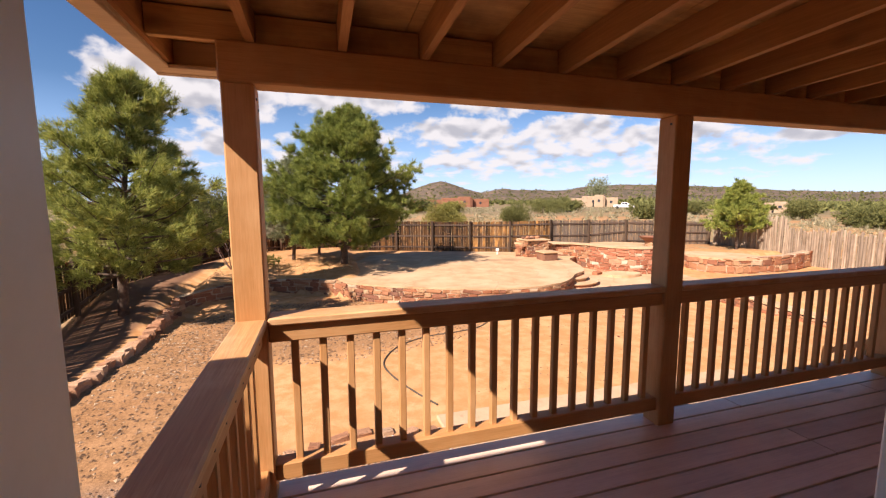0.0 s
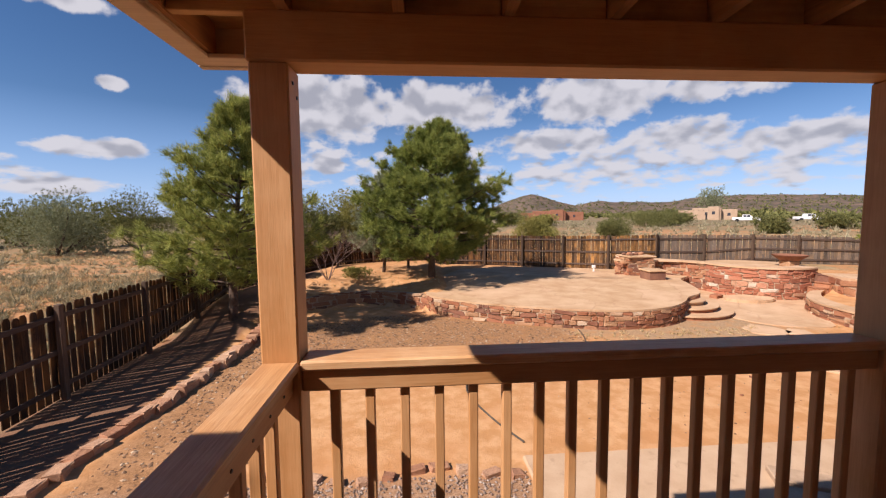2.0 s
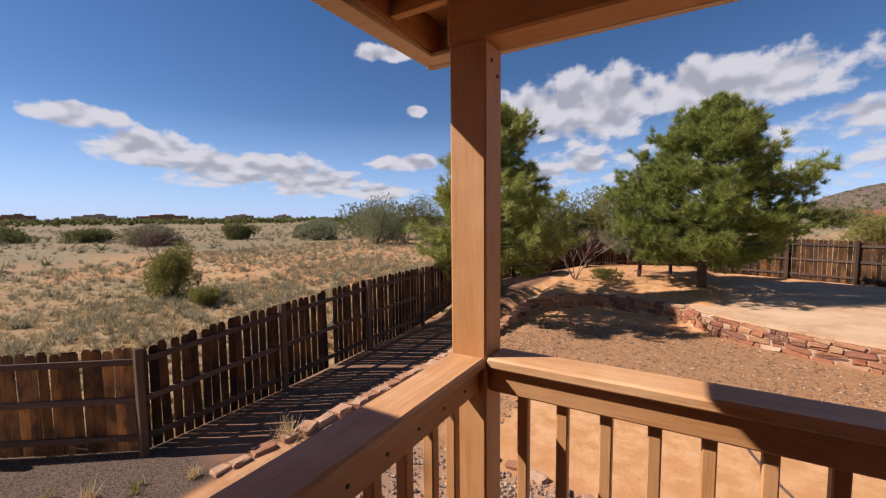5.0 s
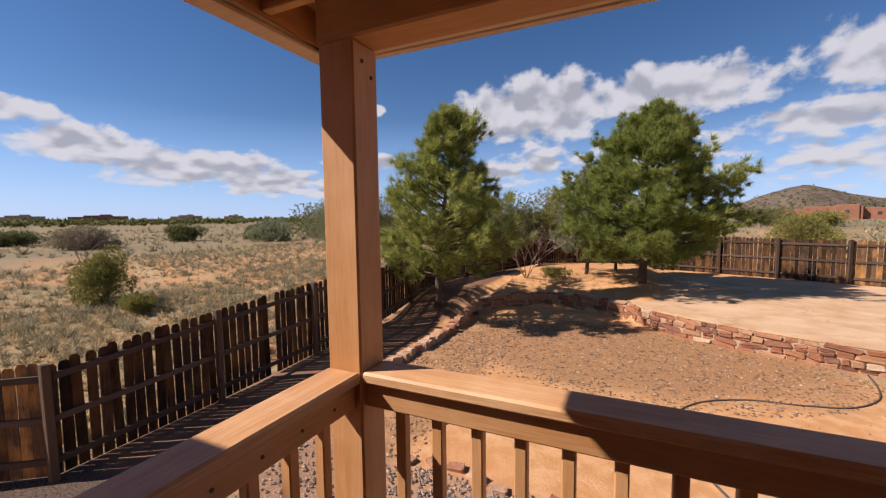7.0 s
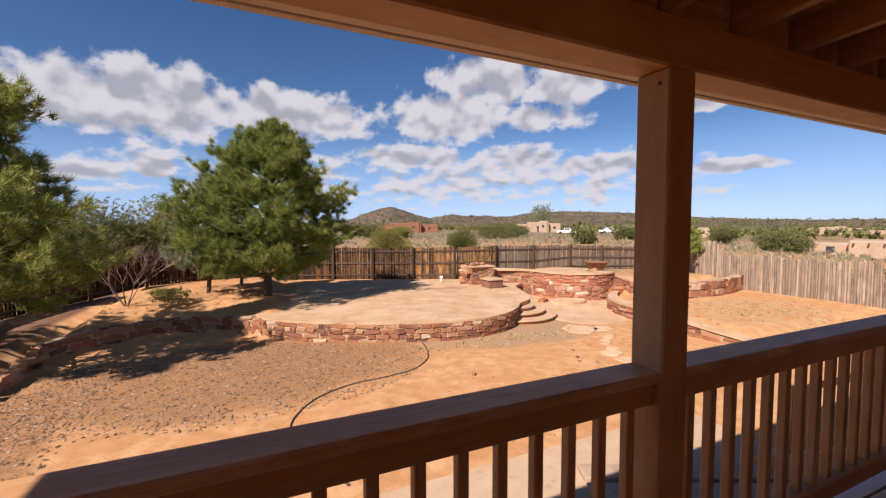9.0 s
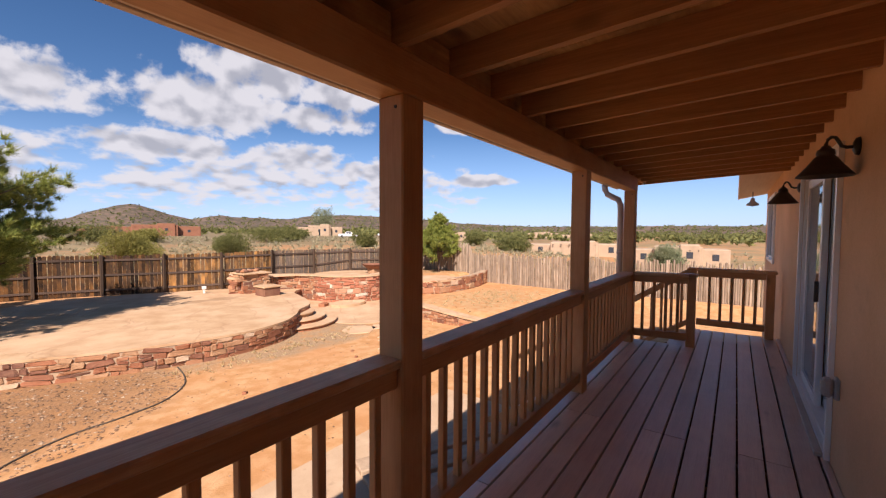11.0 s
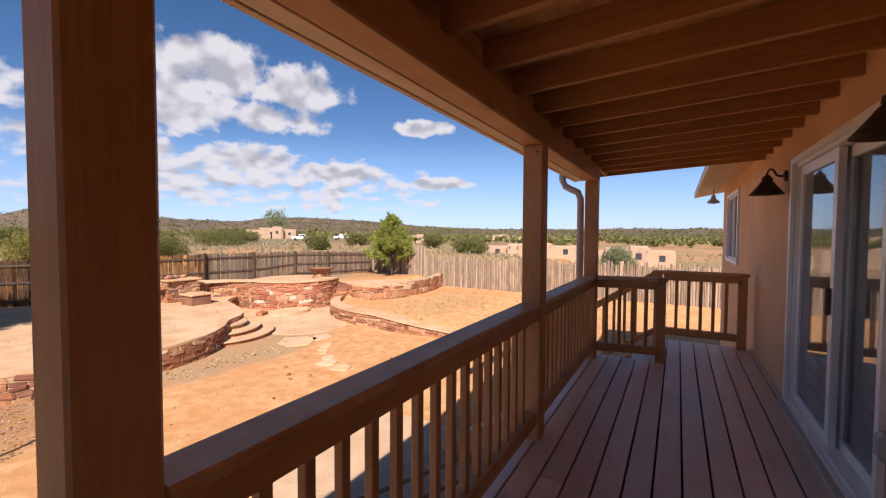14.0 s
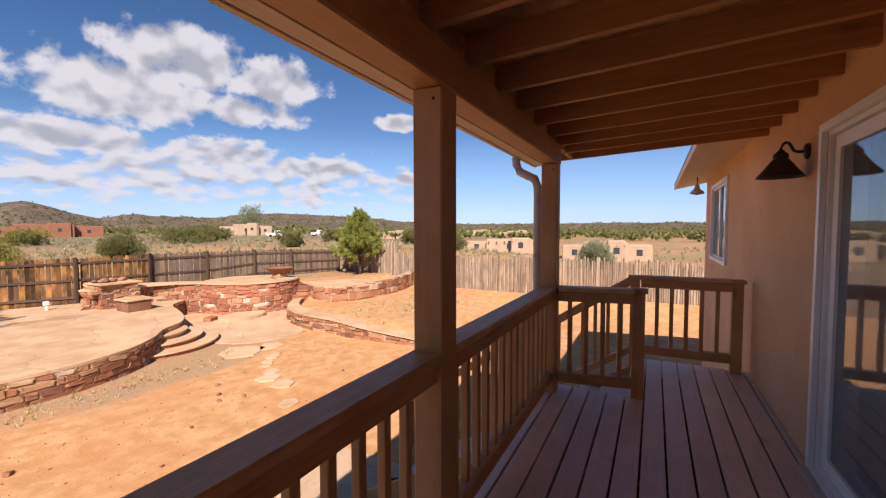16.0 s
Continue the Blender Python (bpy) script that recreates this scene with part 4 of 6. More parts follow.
def stone_wall(name, label, line, z0, z1, side=1, depth=0.24, course=0.15, length=0.34, seed=1, core=None, kind="", stones=None):
    """A rough coursed stone wall; the line is its outer face in plan, side +1: the body lies to the left of the line. z1 may be a function of the way along (0 to 1)."""
    r = random.Random(seed)
    line = [Vector((*q, 0)) if len(q) == 2 else Vector(q) for q in line]
    w = thing(name, label, "stone wall", kind=kind, at=(line[0].x, line[0].y, z0))
    top = z1 if callable(z1) else (lambda s: z1)
    run = [0.0]
    for a, b in zip(line, line[1:]):
        run.append(run[-1] + (b - a).length)
    total = run[-1]

    def at(s):
        i = min(max(np.searchsorted(run, s) - 1, 0), len(line) - 2)
        d = (line[i + 1] - line[i])
        return line[i] + d * ((s - run[i]) / max(run[i + 1] - run[i], 1e-6)), d.normalized()

    bm = bmesh.new()
    prev = None
    for i, q in enumerate(line):
        _, d = at(run[i])
        nrm = Vector((-d.y, d.x, 0)) * side
        h = top(run[i] / total)
        cur = [bm.verts.new((*(q + nrm * o).xy, zz)) for o, zz in ((0.008, z0), (0.008, h - 0.01), (depth, h - 0.01), (depth, z0))]
        if prev:
            for k in range(4):
                bm.faces.new((prev[k], prev[(k + 1) % 4], cur[(k + 1) % 4], cur[k]))
        else:
            bm.faces.new(cur)
        prev = cur
    bm.faces.new(prev[::-1])
    bmesh.ops.recalc_face_normals(bm, faces=bm.faces)
    child("core", mesh_of("core", bm, M_MORTAR), w, Matrix.Identity(4))
    z = z0
    row = 0
    hmax = max(top(k / 20) for k in range(21))
    while z < hmax - 0.03:
        h = 1.1 * course * r.uniform(0.65, 1.4)
        if hmax - z - h < 0.06:
            h = hmax - z
        s = -r.uniform(0, 0.2)
        while s < total:
            L = length * r.choice((0.45, 0.7, 0.9, 1.2, 1.7)) * r.uniform(0.85, 1.15)
            c = min(max(s + L / 2, 0.03), total - 0.03)
            hh = min(h, top(c / total) - z)
            if hh > 0.04:
                p, d = at(c)
                nrm = Vector((-d.y, d.x, 0)) * side
                cut = hh * r.uniform(0.35, 0.65) if hh > 0.13 and r.random() < 0.3 else hh
                for lo, up in ((0.0, cut), (cut, hh)):
                    if up - lo < 0.03:
                        continue
                    m = Matrix.Translation(p + nrm * (0.06 + r.uniform(-0.022, 0.012)) + Vector((0, 0, z + (lo + up) / 2))) @ Matrix.Rotation(math.atan2(d.y, d.x) + r.uniform(-0.03, 0.03), 4, "Z") @ Matrix.Rotation(r.uniform(-0.13, 0.13), 4, "Y") @ Matrix.Diagonal((L * r.uniform(0.84, 0.95), 0.16, (up - lo) * r.uniform(0.80, 0.95), 1))
                    child("stone", r.choice(stones or STONES), w, m)
            s += L
        z += h
        row += 1
    return w


TERR = -1.35
front = smooth_line([(0.55, 15.85), (0.9, 15.35), (1.85, 14.5), (3.46, 13.6), (5.05, 12.97), (6.7, 12.70), (8.05, 13.0), (9.0, 13.68), (9.6, 14.35), (10.4, 14.9), (11.0, 15.85), (11.45, 17.0), (11.9, 18.1), (12.7, 18.75)])
back = [Vector(q) for q in ((13.6, 19.4), (11.7, 20.9), (10.4, 21.6), (8.2, 22.6), (5.0, 23.6), (2.5, 22.5), (1.3, 20.0), (0.6, 17.5))]
terr = tagged(thing("terrace", "raised flagstone terrace with a dry stone edge", "terrace"), kind="structure")
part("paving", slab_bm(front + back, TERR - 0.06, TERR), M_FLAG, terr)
body = [q + Vector((0.12, 0.14)) if i < 50 else q + Vector((-0.12, 0.12)) for i, q in enumerate(front)]
part("fill", slab_bm(body + back, -2.05, TERR - 0.064), M_MORTAR, terr)
stone_wall("terrace_wall", "low curved red sandstone wall edging the terrace", [(q.x, q.y) for q in front], -1.98, TERR - 0.062, 1, seed=3, course=0.145, length=0.36)

# curved steps up to the terrace
steps = thing("garden_steps", "three curved red flagstone steps up to the terrace", "steps", at=(9.5, 15.0, -1.95))
for k, (rad, zz) in enumerate(((1.75, -1.80), (1.32, -1.65), (0.92, -1.5))):
    ring = [Vector((9.62 + rad * math.cos(a), 15.05 + rad * math.sin(a))) for a in np.linspace(0, 2 * math.pi, 40, endpoint=False)]
    bm = slab_bm(ring, zz - 0.045, zz)
    bmesh.ops.bevel(bm, geom=[e for e in bm.edges if abs(e.verts[0].co.z - e.verts[1].co.z) < 0.001], offset=0.008, segments=1, affect="EDGES")
    child("tread", mesh_of("tread", bm, M_FLAG), steps, Matrix.Identity(4))
    inner = [Vector((9.62 + (rad - 0.06) * math.cos(a), 15.05 + (rad - 0.06) * math.sin(a))) for a in np.linspace(0, 2 * math.pi, 40, endpoint=False)]
    child("riser", mesh_of("riser", slab_bm(inner, -2.0, zz - 0.046), M_STONE), steps, Matrix.Identity(4))

# pillar, bench and wall behind the terrace
stone_wall("pillar_wall", "stone garden wall with a flagstone top behind the terrace", [(9.9, 20.0), (10.0, 19.75), (11.6, 19.45), (11.75, 19.6), (12.6, 19.0), (13.0, 18.4), (13.25, 17.8)], -1.97, -0.72, 1, seed=8, depth=0.5)
cap_line = [Vector(q) for q in ((9.82, 20.1), (9.95, 19.65), (11.65, 19.35), (12.55, 18.9), (12.95, 18.3), (13.2, 17.75), (13.7, 18.2), (13.3, 18.9), (12.7, 19.6), (11.9, 20.3), (10.2, 20.6))]
tagged(part("wall_coping", slab_bm(cap_line, -0.718, -0.655), M_FLAG), "pale flagstone coping along the garden wall", "coping", kind="structure")
fr = random.Random(4)
for k in range(9):
    bm = bmesh.new()
    bmesh.ops.create_icosphere(bm, subdivisions=2, radius=0.12)
    for v in bm.verts:
        v.co = Vector((v.co.x * fr.uniform(0.95, 1.1), v.co.y, v.co.z * 0.62)) * (1 + 0.12 * noise.noise(v.co * 6 + Vector((k, 0, 0))))
    ob = part("loose_stone", bm, M_STONE, smooth=True)
    ob.matrix_basis = pose(10.2 + 0.12 * k, 19.8 + fr.uniform(-0.25, 0.25), -0.375, fr.uniform(-8, 8), 0, fr.uniform(0, 360)) @ Matrix.Scale(fr.uniform(0.75, 1.15), 4)
    tagged(ob, "rounded loose stone lying on the garden wall", "stone", "stones on the wall")
stone_wall("stone_pillar", "square stone pillar at the end of the garden wall", [(10.1, 20.3), (10.15, 19.3), (11.25, 19.15), (11.35, 20.1)], TERR - 0.01, -0.50, 1, seed=9, depth=0.5)
bm = bmesh.new()
bm_box(bm, 10.05, 11.4, 19.1, 20.3, -0.498, -0.435, 0.015)
tagged(part("pillar_slab", bm, M_FLAG), "flat flagstone slab capping the stone pillar", "slab", kind="structure")
bench = thing("stone_bench", "small stone-built bench with a flagstone seat", "bench", at=(10.6, 18.1, TERR))
bm = bmesh.new()
bm_box(bm, 10.3, 11.05, 17.85, 18.6, TERR - 0.001, -0.99, 0.02)
child("base", mesh_of("base", bm, M_STONE), bench, Matrix.Identity(4))
bm = bmesh.new()
bm_box(bm, 10.24, 11.12, 17.8, 18.65, -0.988, -0.92, 0.015)
child("seat", mesh_of("seat", bm, M_FLAG), bench, Matrix.Identity(4))

# sunken tub ring with its tall curved wall
ring = [(15.25 + 2.15 * math.cos(a), 18.05 + 2.15 * math.sin(a)) for a in np.linspace(radians(172), radians(292), 26)]
stone_wall("tub_wall", "tall curved red sandstone wall round a raised basin", ring, -1.97, -0.72, 1, seed=11, depth=0.45, course=0.165, length=0.35, stones=STONES_RED)
outer = [Vector((15.25 + 2.22 * math.cos(a), 18.05 + 2.22 * math.sin(a))) for a in np.linspace(radians(168), radians(296), 26)]
inner = [Vector((15.25 + 1.55 * math.cos(a), 18.05 + 1.55 * math.sin(a))) for a in np.linspace(radians(296), radians(168), 26)]
tagged(part("basin_coping", slab_bm(outer + inner, -0.718, -0.65), M_FLAG), "flagstone coping on the curved basin wall", "coping", kind="structure")
fill = [Vector((15.25 + 2.0 * math.cos(a), 18.05 + 2.0 * math.sin(a))) for a in np.linspace(0, 2 * math.pi, 30, endpoint=False)]
tagged(part("basin_floor", slab_bm(fill, -1.5, -0.78), M_FLAG), "pale paved floor of the raised basin", "paving", kind="structure")
bowl = thing("fire_bowl", "wide terracotta-coloured square fire bowl on a stone plinth", "fire bowl", at=(16.2, 17.3, -0.78))
bm = bmesh.new()
bm_box(bm, 15.95, 16.45, 17.05, 17.55, -0.779, -0.52, 0.03)
child("plinth", mesh_of("plinth", bm, M_STONE), bowl, Matrix.Identity(4))
bm = bmesh.new()
lathe_bm(bm, [(0.0, 0.0), (0.34, 0.0), (0.62, 0.22), (0.64, 0.25), (0.60, 0.25), (0.36, 0.06), (0.0, 0.05)], 8, (16.2, 17.3, -0.519))
child("bowl", mesh_of("bowl", bm, M_STONE), bowl, Matrix.Identity(4))

# patio in front of the basin, walkway wall and upper bed
patio = [Vector(q) for q in smooth_line([(10.9, 15.4), (10.6, 13.8), (11.2, 12.6), (12.6, 12.2), (13.3, 12.9), (14.1, 14.3), (15.4, 15.4), (15.0, 16.4), (13.6, 18.2), (12.4, 18.4), (11.6, 17.4)], 0.3, True)]
tagged(part("patio", slab_bm(patio, -2.05, -1.915), M_FLAG), "sandy flagstone patio below the basin wall", "patio", kind="structure")
line = smooth_line([(15.2, 15.35), (14.4, 14.75), (13.75, 14.0), (13.3, 12.95), (13.12, 11.4), (13.05, 9.7), (13.2, 7.9)], 0.2)
stone_wall("walk_wall", "low stone retaining wall tapering into the soil", [(q.x, q.y) for q in line], -1.97, lambda s: -1.50 - 0.32 * max(0, s - 0.55) / 0.45, 1, seed=14, course=0.15, length=0.34, depth=0.3)
walk_in = [q + Vector((0.75 - 0.35 * i / len(line), 0.12)) for i, q in enumerate(line)]
bm = bmesh.new()
n = len(line)
tops = [(-1.495 - 0.32 * max(0, i / n - 0.55) / 0.45) for i in range(n)]
for zoff, flip in ((0.055, False), (0.0, True)):
    a = [bm.verts.new((q.x - 0.04, q.y - 0.03, tops[i] + zoff)) for i, q in enumerate(line)]
    c = [bm.verts.new((q.x, q.y, tops[i] + zoff)) for i, q in enumerate(walk_in)]
    for k in range(n - 1):
        bm.faces.new((a[k], a[k + 1], c[k + 1], c[k]))
    if not flip:
        a0, c0 = a, c
for k in range(n - 1):
    bm.faces.new((a0[k], a0[k + 1], a[k + 1], a[k]))
    bm.faces.new((c0[k], c0[k + 1], c[k + 1], c[k]))
bmesh.ops.recalc_face_normals(bm, faces=bm.faces)
tagged(part("walk_coping", bm, M_FLAG), "pale flagstone coping along the low retaining wall", "coping", kind="structure")
bed = smooth_line([(16.25, 15.6), (15.95, 14.7), (16.05, 13.75), (16.8, 13.2), (18.2, 13.0), (20.0, 13.1), (21.9, 13.6)], 0.25)
stone_wall("bed_wall", "curved sandstone wall of the raised planting bed", [(q.x, q.y) for q in bed], -1.75, lambda s: -0.93 + 0.12 * s, 1, seed=17, depth=0.35, course=0.2, length=0.4)
top = [q + Vector((-0.02, -0.03)) for q in bed[: len(bed) * 11 // 20]] + [Vector(q) for q in ((18.6, 14.2), (17.4, 15.6), (16.3, 16.0))]
tagged(part("bed_paving", slab_bm(top, -0.99, -0.88), M_FLAG), "pale flagstone seat on the raised bed", "paving", kind="structure")
stone_wall("berm_wall", "low curved stone wall along the shaded berm", [(p.x, p.y) for p in smooth_line(BERM, 0.2)], -1.98, lambda s: -1.45 + 0.1 * s, 1, seed=21, course=0.16, length=0.4, depth=0.2)

# stone edging along the west strip
er = random.Random(12)
edging = thing("stone_edging", "rough red stone edging between yard and fence strip", "edging", at=(-4.5, 5, -1.95))
yy = 4.3
ex = smooth_line([(-4.98, 4.2), (-4.86, 5.2), (-4.72, 6.6), (-4.58, 8.2), (-4.45, 10.0), (-4.38, 12.0), (-4.40, 14.0), (-4.45, 15.0)], 0.3)
s = 0
for i in range(len(ex) - 1):
    p = ex[i]
    hgt = 0.09 + 0.10 * min(1, max(0, (p.y - 4.5) / 6)) + 0.3 * max(0, (p.y - 12) / 3)
    zlo = -1.98
    rows_ = 1 if hgt < 0.22 else 2 if hgt < 0.36 else 3
    for k in range(rows_):
        hh = (hgt + 0.04) / rows_
        m = Matrix.Translation((p.x + er.uniform(-0.03, 0.03), p.y + 0.15, zlo + hh * (k + 0.5))) @ Matrix.Rotation(radians(90) + er.uniform(-0.3, 0.3), 4, "Z") @ Matrix.Rotation(er.uniform(-0.12, 0.12), 4, "Y") @ Matrix.Diagonal((0.32 * er.uniform(0.7, 1.4), 0.24 * er.uniform(0.7, 1.25), hh * er.uniform(0.8, 1.1), 1))
        # paler stones on the top course carry its sunlit look
        child("stone", er.choice(STONES_PALE if k == rows_ - 1 else STONES), edging, m)

# flagstone path pieces in the sand
pr = random.Random(31)
for k, (px_, py_, sz) in enumerate(((10.45, 12.2, 1.3), (11.2, 11.9, 0.7), (10.25, 10.8, 0.3), (10.55, 11.0, 0.35), (10.0, 10.55, 0.28), (9.75, 10.1, 0.4), (9.4, 9.8, 0.55), (9.3, 9.2, 0.5), (8.66, 8.27, 0.42), (10.8, 11.15, 0.25))):
    outl = [Vector((px_ + sz * 0.62 * pr.uniform(0.7, 1.1) * math.cos(a), py_ + sz * 0.5 * pr.uniform(0.7, 1.1) * math.sin(a))) for a in np.linspace(0.4, 0.4 + 2 * math.pi, 6, endpoint=False)]
    bm = slab_bm(outl, -2.0, -1.922)
    bmesh.ops.bevel(bm, geom=[e for e in bm.edges if e.verts[0].co.z > -1.95 and e.verts[1].co.z > -1.95], offset=0.012, segments=1, affect="EDGES")
    tagged(part("stepping_stone", bm, M_FLAG), "pale flat flagstone set in the sandy yard", "stepping stone", "stepping stones")

# low pale slab before the basin wall, blocks in the gap beside it
outl = [Vector((13.35 + 0.95 * math.cos(a), 16.05 + 0.62 * math.sin(a))) for a in np.linspace(0, 2 * math.pi, 18, endpoint=False)]
bm = slab_bm(outl, -1.925, -1.80)
bmesh.ops.bevel(bm, geom=[e for e in bm.edges if e.verts[0].co.z > -1.85 and e.verts[1].co.z > -1.85], offset=0.03, segments=2, affect="EDGES")
tagged(part("hearth_slab", bm, M_FLAG), "low pale flagstone slab before the basin wall", "slab")
for nm, label, x, y_, z_, sx_, sy_, sz_, turn in (
        # added stone, stands in for a sunken dark hollow
        ("boulder", "stone standing in for a dark hollow in the patio", 12.42, 16.62, -1.87, 0.42, 0.3, 0.2, 20),
        ("stone_block", "rough tan stone block beside the basin wall", 16.15, 15.75, -1.40, 0.75, 0.5, 0.42, 35),
        ("stone_block", "rough tan stone block beside the basin wall", 16.3, 15.95, -1.08, 0.6, 0.45, 0.3, 60),
        ("stone_block", "rough tan stone block beside the basin wall", 15.75, 15.6, -1.52, 0.5, 0.45, 0.3, -10)):
    ob = new(nm, STONES[3 if nm == "boulder" else 1])
    ob.matrix_basis = pose(x, y_, z_, 4, -3, turn) @ Matrix.Diagonal((sx_, sy_, sz_, 1))
    tagged(ob, label, "stone")

# long pavers laid as low steps on the pad under the porch, with a coiled hose
for k in range(4):
    bm = bmesh.new()
    bm_box(bm, -1.3, 1.3, -0.165, 0.165, 0.0, 0.085 - 0.012 * k, 0.012)
    ob = part("paver", bm, M_MORTAR)
    ob.matrix_basis = pose(5.85 - 0.17 * k, 5.30 - 0.36 * k, -1.899, 0, 0, -24.5)
    tagged(ob, "long weathered concrete paver lying below the porch", "paver", "pavers below the porch")

# garden hose and concrete pad
hose_pts = smooth_line([(5.05, 12.85), (4.9, 12.1), (4.62, 11.4), (4.05, 10.85), (3.3, 10.62), (2.5, 10.5), (1.75, 10.1), (1.3, 9.5), (1.12, 8.85), (1.35, 7.9), (1.75, 7.0)], 0.12)
bm = bmesh.new()
tube_bm(bm, [(p.x, p.y, float(ground_z(p.x, p.y)) + 0.012) for p in hose_pts], 0.016, 8)
M_HOSE = speckled("hose_rubber", (0.06, 0.05, 0.04), (0.11, 0.09, 0.07), 12, 0.6, 0.1)
tagged(part("garden_hose", bm, M_HOSE, smooth=True), "thin dark garden hose curving across the sand", "hose")
bm = bmesh.new()
tube_bm(bm, [(7.30 + (0.26 - 0.0012 * k) * math.cos(k * 0.3) + 0.02 * math.sin(k * 0.11), 4.85 + (0.24 - 0.001 * k) * math.sin(k * 0.3), -1.882 + 0.0009 * k) for k in range(84)], 0.014, 7)
tagged(part("hose_coil", bm, M_HOSE, smooth=True), "loosely coiled dark hose lying on the shaded pad", "hose")
M_CONC = speckled("concrete", (0.46, 0.31, 0.19), (0.57, 0.41, 0.27), 2, 0.9, 0.4, 0.008, 70, (0.40, 0.27, 0.17))
bm = bmesh.new()
bm_box(bm, 1.62, 7.9, 2.95, 6.62, -2.05, -1.90, 0.02)
tagged(part("concrete_pad", bm, M_CONC), "pale sandy concrete pad below the porch", "paving", kind="structure")
gr = np.random.default_rng(3)
gv, gf = [], []
octa = np.array([(1, 0, 0), (-1, 0, 0), (0, 1, 0), (0, -1, 0), (0, 0, 1), (0, 0, -1)], float)
of = [(0, 2, 4), (2, 1, 4), (1, 3, 4), (3, 0, 4), (2, 0, 5), (1, 2, 5), (3, 1, 5), (0, 3, 5)]
for k in range(9000):
    if gr.random() < 0.6:
        q = (gr.uniform(-2.2, 1.6), gr.uniform(2.6, 6.3))
    else:
        q = (gr.uniform(-4.6, -0.6), gr.uniform(1.5, 6.2))
    s = gr.uniform(0.012, 0.032)
    b0 = len(gv)
    z0 = GROUND + 0.012
    for v in octa * s * gr.uniform(0.6, 1.3, (6, 1)):
        gv.append((q[0] + v[0], q[1] + v[1], z0 + v[2] * 0.7))
    gf += [tuple(b0 + i for i in f) for f in of]


def island_material(name, stops, rough=0.9, spec=0.2, kind="island"):
    m, n, b = material(name)
    rnd = n.add("ShaderNodeNewGeometry").outputs["Random Per Island"] if kind == "island" else rand(n)
    col = n.ramp(rnd, stops)
    f = n.noise(n.add("ShaderNodeTexCoord").outputs["Object"], 30, 3)
    col = n.mix(n.math("MULTIPLY", f, 0.35), col, tuple(c * 0.5 for c in stops[0][1]))
    put(n, b, col, rough, spec=spec)
    return m


M_LITTER = island_material("bark_litter", [(0.0, (0.12, 0.07, 0.042)), (0.4, (0.24, 0.14, 0.08)), (0.75, (0.35, 0.21, 0.12)), (1.0, (0.52, 0.39, 0.26))])


def gz0(x, y):
    return float(ground_z(x, y))


M_PEBBLE = island_material("pebbles", [(0.0, (0.13, 0.095, 0.075)), (0.35, (0.34, 0.26, 0.20)), (0.7, (0.27, 0.17, 0.125)), (1.0, (0.55, 0.46, 0.38))])
lv, lf = [], []
for k in range(7000):
    a, q = gr.uniform(0, 6.283), math.sqrt(gr.random())
    px_, py_ = (0.3 + 4.6 * q * math.cos(a), 12.4 + 2.9 * q * math.sin(a)) if k < 5200 else (gr.uniform(-4.3, -2.2), gr.uniform(6.3, 14.0))
    if py_ > float(np.interp(px_, [-4.4, -3.5, -1.2, 0.9, 2.0, 3.5, 5.1], [15.0, 16.2, 16.7, 15.2, 14.3, 13.5, 12.9])) - 0.15:
        continue
    s = gr.uniform(0.012, 0.045)
    z0 = gz0(px_, py_)
    b0 = len(lv)
    for v in octa * s * gr.uniform(0.5, 1.4, (6, 1)):
        lv.append((px_ + v[0], py_ + v[1], z0 + 0.004 + v[2] * 0.4))
    lf += [tuple(b0 + i for i in f) for f in of]
tagged(raw("bark_litter", lv, lf, M_LITTER), "scattered bark chips and small stones in the yard", "litter", kind="stuff")
tagged(raw("gravel", gv, gf, M_PEBBLE), "loose mixed grey and pink gravel beside the porch", "gravel", kind="stuff")
gb = random.Random(44)
for k in range(12):
    p = Vector((-2.3 + 0.34 * k, 6.35 + 0.12 * math.sin(k)))
    ob = new("border_stone", gb.choice(STONES_PALE))
    ob.matrix_basis = pose(p.x, p.y, -1.93, gb.uniform(-8, 8), gb.uniform(-8, 8), gb.uniform(-25, 25)) @ Matrix.Diagonal((0.24 * gb.uniform(0.6, 1.2), 0.15, 0.09, 1))
    tagged(ob, "flat pale pinkish border stone along the gravel bed", "stone", "gravel border stones")
# loose rocks and clods in the yard
cl = random.Random(71)
for x, y_, s in ((5.2, 9.9, 0.05), (8.6, 10.4, 0.05), (8.1, 9.6, 0.04), (8.3, 9.9, 0.04), (8.5, 9.4, 0.04), (10.6, 8.6, 0.03), (7.2, 9.0, 0.03), (6.3, 8.2, 0.03)):
    ob = new("rock", cl.choice(STONES))
    ob.matrix_basis = pose(x, y_, GROUND + s * 0.4, 0, 10, cl.uniform(0, 90)) @ Matrix.Diagonal((s * 2.2, s * 1.6, s * 1.3, 1))
    tagged(ob, "small dark rock lying on the sand", "rock", "yard rocks")
# white tap box at the fence
tp = thing("yard_hydrant", "small white plastic box on a stake by the fence", "tap", at=(9.2, 20.9, TERR))
beam("stake", 9.17, 9.23, 20.87, 20.93, TERR - 0.002, TERR + 0.18, M_WHITE, tp, 0.004)
beam("box", 9.12, 9.28, 20.85, 20.95, TERR + 0.18, TERR + 0.32, M_WHITE, tp, 0.012)

